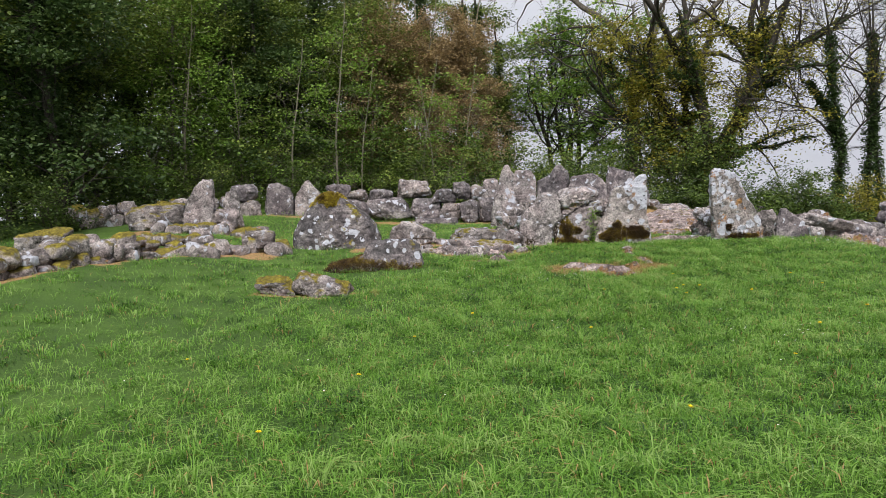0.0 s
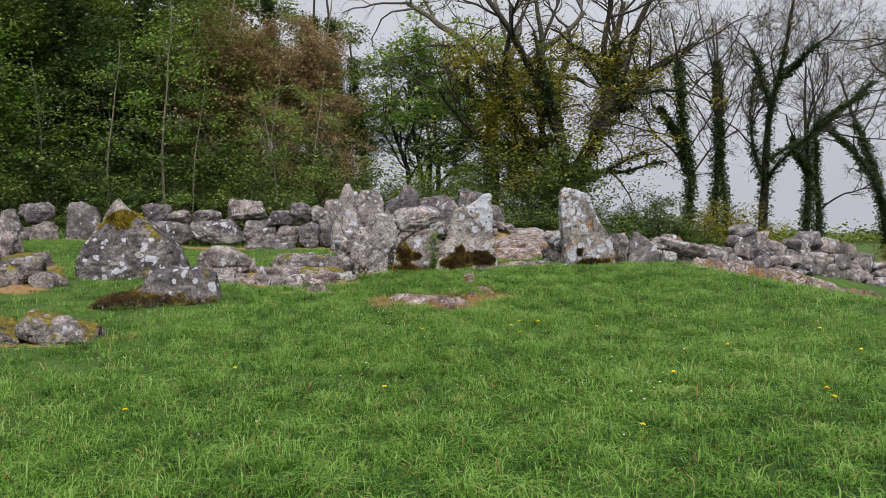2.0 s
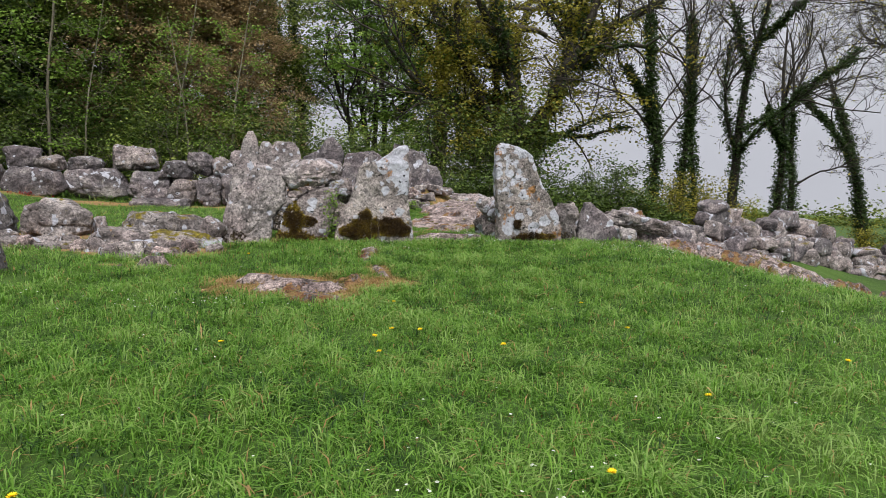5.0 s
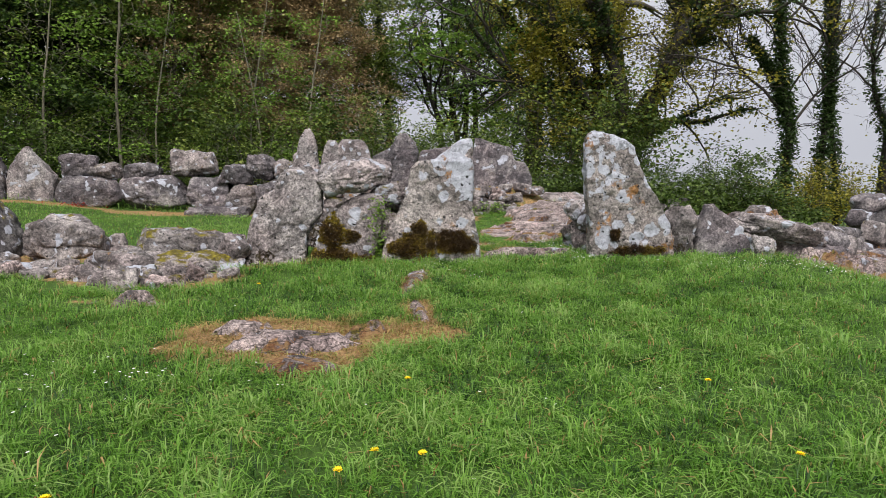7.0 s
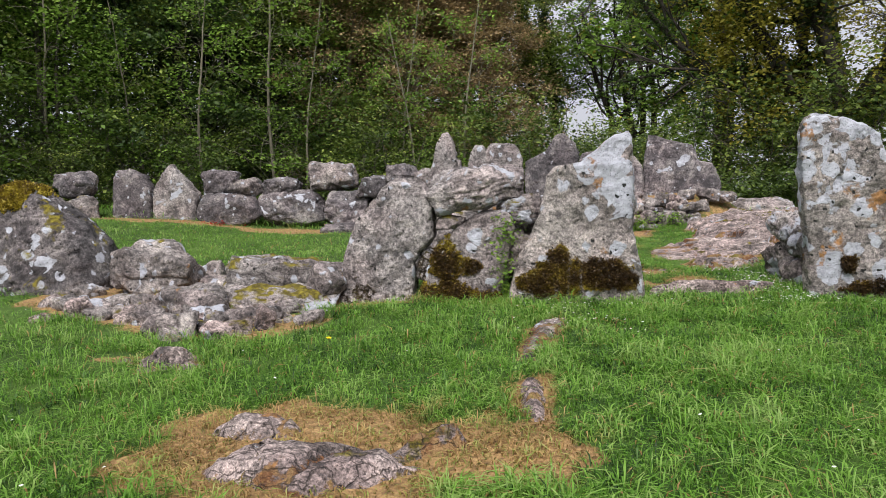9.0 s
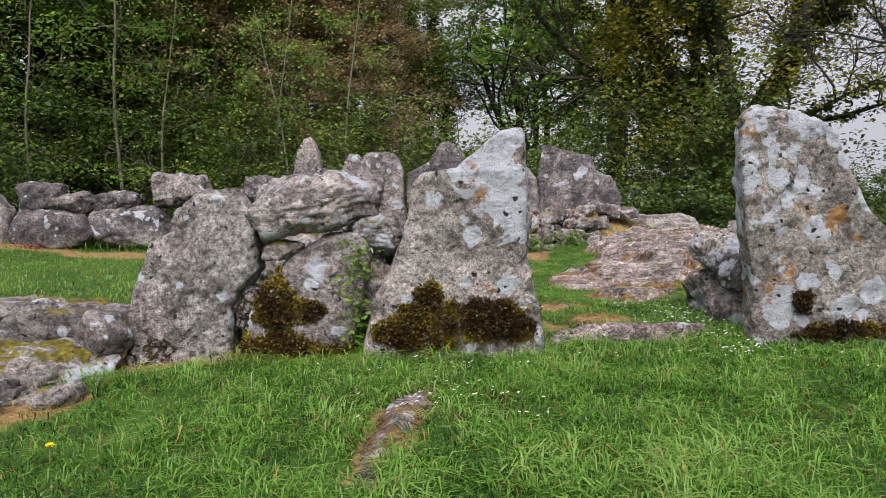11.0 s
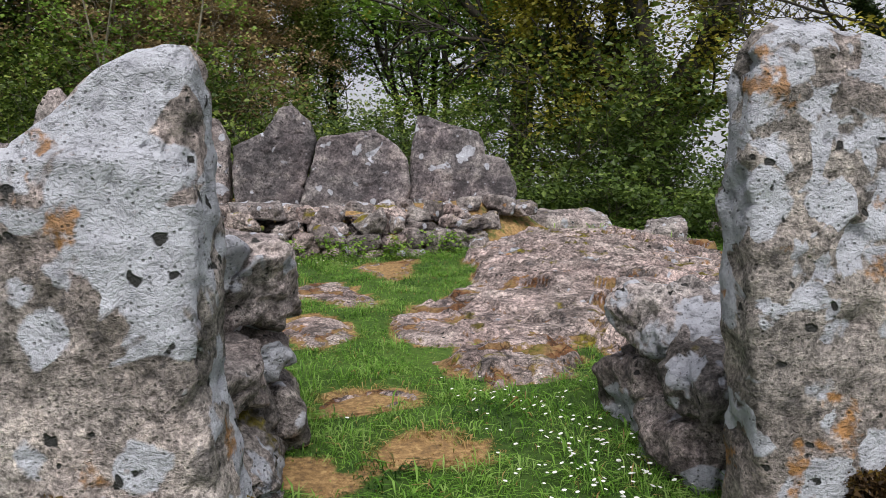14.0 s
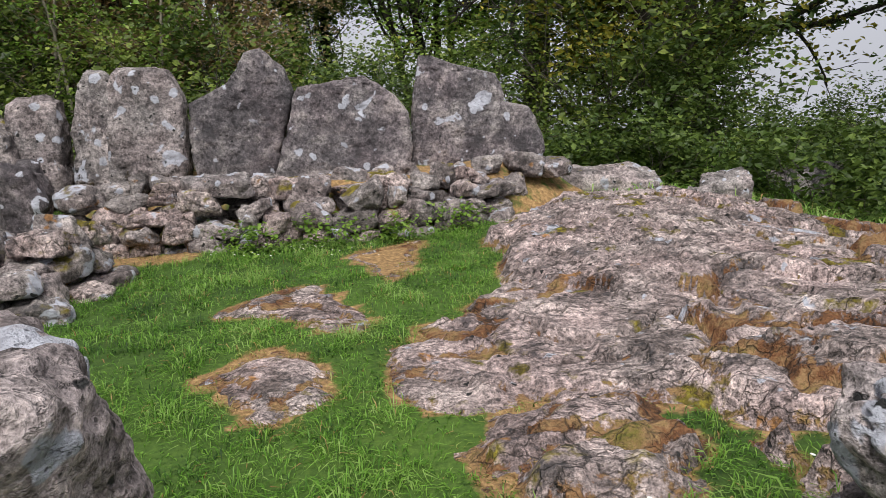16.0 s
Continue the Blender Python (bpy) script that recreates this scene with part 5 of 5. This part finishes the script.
KINDS = {
    "ivy": wood_tree(401, 14.0, 0.24, 2.6, 9000, 0.15, 0.36, MAT_LEAF_WOOD, MAT_BARK_DARK, "tall dark tree of the wood wrapped in ivy", "ivied_tree", 1500),
    "dark": wood_tree(402, 13.0, 0.20, 2.8, 10500, 0.17, 0.38, MAT_LEAF_DARK, MAT_BARK_DARK, "dense dark evergreen tree of the wood", "evergreen_tree", 500),
    "lime": wood_tree(403, 11.0, 0.09, 2.2, 7800, 0.14, 0.34, MAT_LEAF_LIME, MAT_BARK, "slim grey-stemmed tree in young leaf", "young_tree"),
    "wood": wood_tree(404, 12.0, 0.12, 2.5, 9000, 0.14, 0.34, MAT_LEAF_WOOD, MAT_BARK, "leafy tree at the edge of the wood", "wood_tree"),
    "sapling": wood_tree(406, 8.0, 0.055, 1.5, 1500, 0.12, 0.26, MAT_LEAF_LIME, MAT_BARK_PALE, "thin pale sapling at the edge of the wood", "sapling"),
    "brown": wood_tree(405, 10.5, 0.09, 1.7, 15000, 0.10, 0.24, MAT_LEAF_BROWN, MAT_BARK_PALE, "twiggy brown tree with withered leaves", "brown_tree", 0, 0.8, 0.16),
}
rng = np.random.default_rng(77)
STAND = [("ivy", 3.3, 46.5, 0.95), ("brown", 0.3, 39.4, 1.15), ("brown", 1.3, 40.2, 1.1), ("brown", -0.7, 38.8, 1.15), ("brown", 2.0, 41.2, 1.1), ("brown", -1.6, 40.0, 1.1), ("lime", 10.4, 38.0, 0.78), ("ivy", -3.0, 46.5, 1.15), ("ivy", -0.4, 46.0, 1.1), ("ivy", 1.2, 44.6, 0.95), ("ivy", 4.4, 46.5, 0.82), ("brown", -2.7, 38.9, 1.2), ("brown", -3.8, 38.2, 1.15), ("brown", 0.9, 42.0, 1.25),
         ("ivy", -14.4, 27.0, 1.25), ("dark", -13.2, 25.6, 0.7), ("dark", -16.5, 24.0, 1.0), ("wood", -15.0, 21.8, 0.8), ("dark", -18.0, 20.0, 1.0)]
for i in range(16):
    x = -1.8 - i * 1.05 + rng.normal(0, 0.35)
    y = 40.0 + (-x - 2) * -0.75 + rng.uniform(-0.6, 1.4)
    y = max(y, 28.0)
    STAND.append((("wood", "lime", "wood", "lime", "ivy", "wood", "dark", "lime")[i % 8], x, y, rng.uniform(0.85, 1.1)))
for i in range(13):
    x = -3.0 - i * 1.5 + rng.normal(0, 0.5)
    y = 44.5 + (-x - 2) * -0.7 + rng.uniform(-0.6, 1.8)
    STAND.append((("ivy", "dark", "wood", "ivy", "dark")[i % 5], x, y, rng.uniform(0.9, 1.15)))
for i in range(9):
    x = 1.6 - i * 1.6 + rng.normal(0, 0.5)
    STAND.append(("sapling", x, 35.5 + (-x) * -0.3 + rng.uniform(-1.0, 1.2), rng.uniform(0.8, 1.25)))
first = set()
for kind, x, y, size in STAND:
    if kind not in first:
        first.add(kind)
        KINDS[kind].matrix_basis = pose(x, y, foot(x, y, 0.12), 0, 0, 20)
    else:
        plant(KINDS[kind], x, y, rng.uniform(0, 360), size)


def bush(seed, w, h, leaves, size, mat, label, name):
    rng = np.random.default_rng(seed)
    limbs, tips = [], []
    for k in range(9):
        a = rng.uniform(0, 2 * math.pi)
        q, r = limb(rng, (0.1 * math.cos(a), 0.1 * math.sin(a), -0.15), (math.cos(a) * w, math.sin(a) * w, h * rng.uniform(0.6, 1.2)), h * rng.uniform(0.7, 1.15), 0.022, 6, 0.18, 0.02, 0.3)
        fork(rng, q, r, 1, 3, limbs, tips, 0.5, 0.9, (3, 5), 0.2, 0.0, 0.15)
    ends = np.concatenate(tips)
    ends = ends[rng.choice(len(ends), min(len(ends), leaves // 9), replace=False)]
    t = thing(name, label, "bush", (0, 60, 0), "undergrowth of the wood")
    part("stem", wood_mesh(limbs, 0.0, 0.1), MAT_BARK, t)
    part("foliage", leaf_mesh(rng, ends, 9, 0.2, size * 1.15, tall=0.35), mat, t)
    return t


BUSH = {"green": bush(501, 0.8, 1.7, 2800, 0.09, MAT_LEAF_UNDER, "leafy green bush at the foot of the wood", "bush"),
        "lime": bush(502, 0.9, 2.2, 2600, 0.085, MAT_LEAF_WOOD, "young green bush at the foot of the wood", "bush"),
        "bramble": bush(503, 1.3, 0.9, 2600, 0.10, MAT_LEAF_UNDER, "low tangle of bramble and nettle", "bramble"),
        "yellow": bush(504, 1.1, 1.5, 2200, 0.08, MAT_LEAF_OAK, "yellow-green thorn bush by the wall", "thorn_bush")}
SHRUBS = [("yellow", 17.6, 31.0, 1.2), ("yellow", 19.4, 31.6, 1.1), ("yellow", 21.0, 31.8, 0.9), ("yellow", 24.0, 32.2, 0.9), ("green", 15.6, 31.6, 0.65), ("green", 14.4, 33.0, 0.7), ("green", 16.2, 33.6, 0.8),
          ("green", 4.8, 37.0, 1.0), ("lime", 6.0, 38.0, 1.0), ("green", 7.3, 36.6, 1.1), ("green", 12.4, 34.6, 1.6), ("lime", 11.4, 34.4, 1.5), ("green", 12.2, 33.4, 0.9), ("green", 10.6, 34.0, 1.0), ("lime", 9.0, 34.0, 1.0), ("green", 8.0, 33.2, 1.0), ("lime", 6.4, 34.4, 0.9), ("green", 5.2, 33.0, 0.9), ("green", 3.9, 32.4, 0.8)]
for i in range(11):
    SHRUBS.append(("bramble", 8.6 + i * 0.85 + rng.normal(0, 0.2), 31.0 + rng.uniform(-0.5, 1.3), rng.uniform(0.8, 1.2)))
for i in range(17):
    x = 4.0 - i * 1.1
    SHRUBS.append((("green", "lime", "bramble")[i % 3], x + rng.normal(0, 0.3), 32.5 + max(0, -x - 4) * -0.6 + rng.uniform(-0.5, 2.5), rng.uniform(0.7, 1.2)))
    if i % 2:
        SHRUBS.append(("green", x + rng.normal(0, 0.3), 37.0 + max(0, -x - 2) * -0.75 + rng.uniform(-0.8, 1.8), rng.uniform(1.2, 1.9)))
for i in range(7):
    SHRUBS.append((("bramble", "green")[i % 2], -12.5 - 0.25 * i + rng.normal(0, 0.4), 24.5 - i * 1.4, rng.uniform(0.7, 1.0)))
for i in range(6):
    SHRUBS.append((("yellow", "green")[i % 2], 23.0 + i * 2.6, 33.5 + rng.uniform(-1, 1), rng.uniform(0.7, 1.0)))
first = set()
for kind, x, y, size in SHRUBS:
    if kind not in first:
        first.add(kind)
        BUSH[kind].matrix_basis = pose(x, y, foot(x, y, 0.05), 0, 0, 35)
    else:
        plant(BUSH[kind], x, y, rng.uniform(0, 360), size)

# far depth of the wood and a distant hedge line
rng = np.random.default_rng(91)
n = 3400
fx = rng.uniform(-40, -2.5, n)
fy = 50 + rng.uniform(0, 5, n) + np.where(fx < -4, (fx + 4) * 0.55, 0)
fc = np.stack([fx, fy, -0.8 + 17 * rng.uniform(0, 1, n) ** 1.2], 1)
# Loose dark leaves without trunks, added to stand for shade between the trees.
far = solid("far_wood", leaf_mesh(rng, fc, 18, 0.6, 0.42, tall=0.4), MAT_LEAF_DARK, "dark leafy depth of the wood", "wood", kind="stuff")
n = 1500
fx = rng.uniform(-10, 190, n)
fy = 130 + rng.uniform(-4, 6, n)
fc = np.stack([fx, fy, land(fx, fy) + np.abs(rng.normal(0, 2.0, n)) * (1 + 0.5 * np.sin(fx * 0.11))], 1)
solid("far_hedge", leaf_mesh(rng, fc, 8, 0.9, 0.8), MAT_LEAF_WOOD, "distant hedge and low trees beyond the fields", "hedge", kind="stuff")


# ---- grass and flowers ----
def blades(name, label, x, y, tall, wide, seed, clump=0.0):
    """Blades at the given places; most stand in tufts of some dozens that lean outwards."""
    rng = np.random.default_rng(seed)
    lean_x, lean_y = rng.normal(0, 1, len(x)), rng.normal(0, 1, len(x))
    if clump:
        k = int(0.8 * len(x))
        own = rng.integers(0, max(1, k // 36), k)
        dx, dy = rng.normal(0, clump, k), rng.normal(0, clump, k)
        x, y = x.copy(), y.copy()
        x[:k], y[:k] = x[own] + dx, y[own] + dy
        lean_x[:k] += 1.6 * dx / clump
        lean_y[:k] += 1.6 * dy / clump
        vigour = np.ones(len(x))
        vigour[:k] = rng.uniform(0.5, 1.45, k // 36 + 1)[own]
    else:
        vigour = np.ones(len(x))
    high, inside = swell(x, y)
    sill = (np.abs(x - 6.33) < 0.66) & (np.abs(y - 19.58) < 0.13)
    keep = ((inside < rng.uniform(-0.12, 0.10, len(x))) | (rng.uniform(0, 1, len(x)) < 0.05 * (high < 0.1))) & ~sill & (bare(x, y) < rng.uniform(0.3, 1.6, len(x)))
    x, y, vigour, lean_x, lean_y = x[keep], y[keep], vigour[keep], lean_x[keep], lean_y[keep]
    n = len(x)
    tuft = fbm(flat3(x, y, 4.6), 3, 13)
    patch = fbm(flat3(x, y, 0.7), 2, 19)
    d = dryness(x, y)
    ln = tall * (1 + 0.4 * np.clip(tuft, -0.8, 1.2)) * rng.uniform(0.5, 1.35, n) * (1 - 0.45 * d) * vigour
    a = np.arctan2(lean_y, lean_x)
    lean = rng.uniform(0.5, 1.6, n)
    out = np.stack([np.cos(a), np.sin(a), np.zeros(n)], 1)
    side = np.stack([-np.sin(a), np.cos(a), np.zeros(n)], 1)
    w = wide * rng.uniform(0.6, 1.4, n)[:, None] / 2
    base = np.stack([x, y, land(x, y) - 0.012], 1)
    up = np.array([0, 0, 1.0])
    mid = base + up * (ln * 0.62)[:, None] + out * (ln * lean * 0.30)[:, None]
    tip = base + up * (ln * (1.0 - 0.35 * lean))[:, None] + out * (ln * lean * 0.95)[:, None]
    v = np.stack([base, mid - side * w, tip, mid + side * w], 1).reshape(-1, 3)
    me = mesh_of(name, v, np.arange(4 * n).reshape(-1, 4), smooth=False)
    # Tint follows tuft height, so shade in the gaps is painted into the blades.
    tint = np.clip(0.48 + 0.34 * tuft + 0.10 * patch + 0.26 * np.sin(vigour * 40) + rng.normal(0, 0.2, n), 0, 1)
    attribute(me, "tint", np.repeat(tint, 4))
    attribute(me, "dry", np.repeat(np.clip(d * rng.uniform(0.3, 1.3, n) + (rng.uniform(0, 1, n) < 0.03), 0, 1), 4))
    return solid(name, me, MAT_GRASS, label, "grass", kind="stuff")


rng = np.random.default_rng(5)
y = rng.uniform(2.2, 19.6, 350000)
x = 0.325 * y + np.clip(rng.normal(0, 3.2, len(y)), -9, 9)
blades("meadow_grass", "lush short meadow grass with uneven tufts", x, y, 0.105, 0.0082, 1, 0.085)
x, y = rng.uniform(-13, 18, 130000), rng.uniform(3.5, 21.5, 130000)
blades("meadow_grass", "meadow grass away from the trodden line", x, y, 0.11, 0.010, 2, 0.085)
x, y = rng.uniform(3.4, 8.4, 90000), rng.uniform(19.5, 28, 90000)
blades("hut_grass", "trodden short grass on the hut floor", x, y, 0.066, 0.006, 3, 0.06)
x, y = rng.uniform(-9, 3.4, 36000), rng.uniform(20, 28.4, 36000)
blades("enclosure_grass", "bright grass before the old enclosure wall", x, y, 0.09, 0.012, 4)
x, y = rng.uniform(-14, 24, 26000), rng.uniform(28, 34, 26000)
blades("wood_edge_grass", "rank grass at the edge of the wood", x, y, 0.22, 0.018, 6)


rng = np.random.default_rng(8)
n = 60
pts = np.stack([rng.normal(4.06, 0.06, n), rng.normal(19.3, 0.05, n), rng.uniform(-0.55, 0.35, n)], 1)
solid("ivy_plant", leaf_mesh(rng, pts, 6, 0.04, 0.05), MAT_LEAF_LIME, "small green ivy growing between the gate stones", "ivy", kind="stuff")
n = 30
MAT_RED = blade_material("red_leaves", (0.0, (0.12, 0.01, 0.008)), (0.6, (0.28, 0.025, 0.015)), (1.0, (0.4, 0.08, 0.03)), dry=False)
pts = np.stack([rng.normal(-3.9, 0.3, n), rng.normal(27.6, 0.06, n), rng.uniform(-0.4, -0.2, n)], 1)
solid("red_weed", leaf_mesh(rng, pts, 6, 0.05, 0.07), MAT_RED, "low red-leaved weed at the foot of the old wall", "plant", kind="stuff")
for px, py in ((5.5, 26.55), (4.7, 26.5), (6.3, 26.8), (6.9, 27.1)):
    n = 40
    pts = np.stack([rng.normal(px, 0.2, n), rng.normal(py, 0.06, n), land(np.full(n, px), np.full(n, py)) + rng.uniform(0.02, 0.3, n)], 1)
    solid("weed", leaf_mesh(rng, pts, 7, 0.05, 0.055), MAT_LEAF_LIME, "leafy green weeds at the foot of the kerb", "plant", kind="stuff")


def petal_material(name, colour):
    n = Nodes(name)
    at = n.put("ShaderNodeTexCoord").outputs["Object"]
    return n.finish(n.ramp(n.noise(at, 60.0, 2), (0.3, tuple(c * 0.8 for c in colour)), (0.7, colour)), 0.7)


MAT_DAISY = petal_material("white_petals", (0.8, 0.8, 0.78))
MAT_DANDELION = petal_material("yellow_petals", (0.85, 0.62, 0.01))
MAT_STALK = petal_material("pale_stalk", (0.18, 0.24, 0.07))
spots = []
for cx, cy, sx, sy, n in ((9.6, 18.3, 0.9, 0.35, 260), (10.8, 17.6, 0.8, 0.5, 160), (6.95, 19.9, 0.18, 0.5, 150), (7.0, 18.85, 0.3, 0.12, 60), (4.9, 18.75, 0.6, 0.12, 50), (5.0, 17.9, 0.35, 0.35, 40),
                          (2.3, 13.6, 0.5, 0.3, 40), (0.4, 14.5, 0.6, 0.4, 40), (5.0, 26.4, 0.5, 0.2, 50), (6.9, 21.2, 0.3, 0.3, 40), (4.3, 9.0, 0.5, 0.3, 30), (3.5, 12, 5, 4, 160)):
    spots.append(np.stack([rng.normal(cx, sx, n), rng.normal(cy, sy, n)], 1))
spots = np.concatenate(spots)
ang = np.linspace(0, 2 * math.pi, 7)[:-1]
rad = rng.uniform(0.008, 0.013, len(spots))[:, None]
px, py = spots[:, :1] + rad * np.cos(ang), spots[:, 1:] + rad * np.sin(ang)
pz = (land(spots[:, 0], spots[:, 1]) + rng.uniform(0.04, 0.085, len(spots)))[:, None] + rng.normal(0, 0.25, (len(spots), 1)) * rad * np.cos(ang)
solid("daisies", mesh_of("daisies", np.stack([px, py, pz], -1).reshape(-1, 3), np.arange(6 * len(spots)).reshape(-1, 6), smooth=False), MAT_DAISY,
      "scattered small white daisies in the grass", "flowers", kind="stuff")


def dandelion():
    t = thing("dandelion", "yellow dandelion in the meadow grass", "flower", (0, 0, 0), "dandelions in the meadow")
    bm = bmesh.new()
    bmesh.ops.create_cone(bm, segments=5, radius1=0.003, radius2=0.0025, depth=0.085, matrix=Matrix.Translation((0, 0, 0.0425)))
    me = bpy.data.meshes.new("stalk")
    bm.to_mesh(me)
    part("stalk", me, MAT_STALK, t)
    bm = bmesh.new()
    for k in range(22):
        a, e = k * 2.4, 0.2 + 0.9 * (k / 22)
        r = 0.02 * (1.15 - 0.6 * k / 22)
        c, s = math.cos(a), math.sin(a)
        q = [(0, 0, 0), (r * .7 * c - .005 * s, r * .7 * s + .005 * c, r * .5 * e), (r * c, r * s, r * e), (r * .7 * c + .005 * s, r * .7 * s - .005 * c, r * .5 * e)]
        bm.faces.new([bm.verts.new(v) for v in q])
    me = bpy.data.meshes.new("flower_head")
    bm.to_mesh(me)
    part("flower_head", me, MAT_DANDELION, t, "", (0, 0, 0.085))
    return t


first_one = dandelion()
places = [(3.70, 7.5), (-1.48, 5.4), (2.62, 11.65), (3.87, 11.35), (4.93, 11.41), (4.7, 8.9), (0.39, 10.3), (5.5, 7.7), (5.6, 7.9), (4.3, 13.4), (5.9, 9.9), (4.1, 12.2), (4.35, 12.15), (3.9, 12.0), (2.6, 17.2),
          (6.3, 11.9), (-0.4, 9.0), (-3.0, 8.2), (1.9, 9.2), (7.2, 9.4), (7.6, 10.6), (2.0, 5.8), (-0.9, 7.1), (6.4, 13.2), (5.2, 5.9)]
for i, (px, py) in enumerate(places):
    m = pose(px, py, foot(px, py, -0.01), 0, 6, 50 * i) @ Matrix.Scale(1.15, 4)
    if i:
        copy_thing(first_one, m)
    else:
        first_one.matrix_basis = m
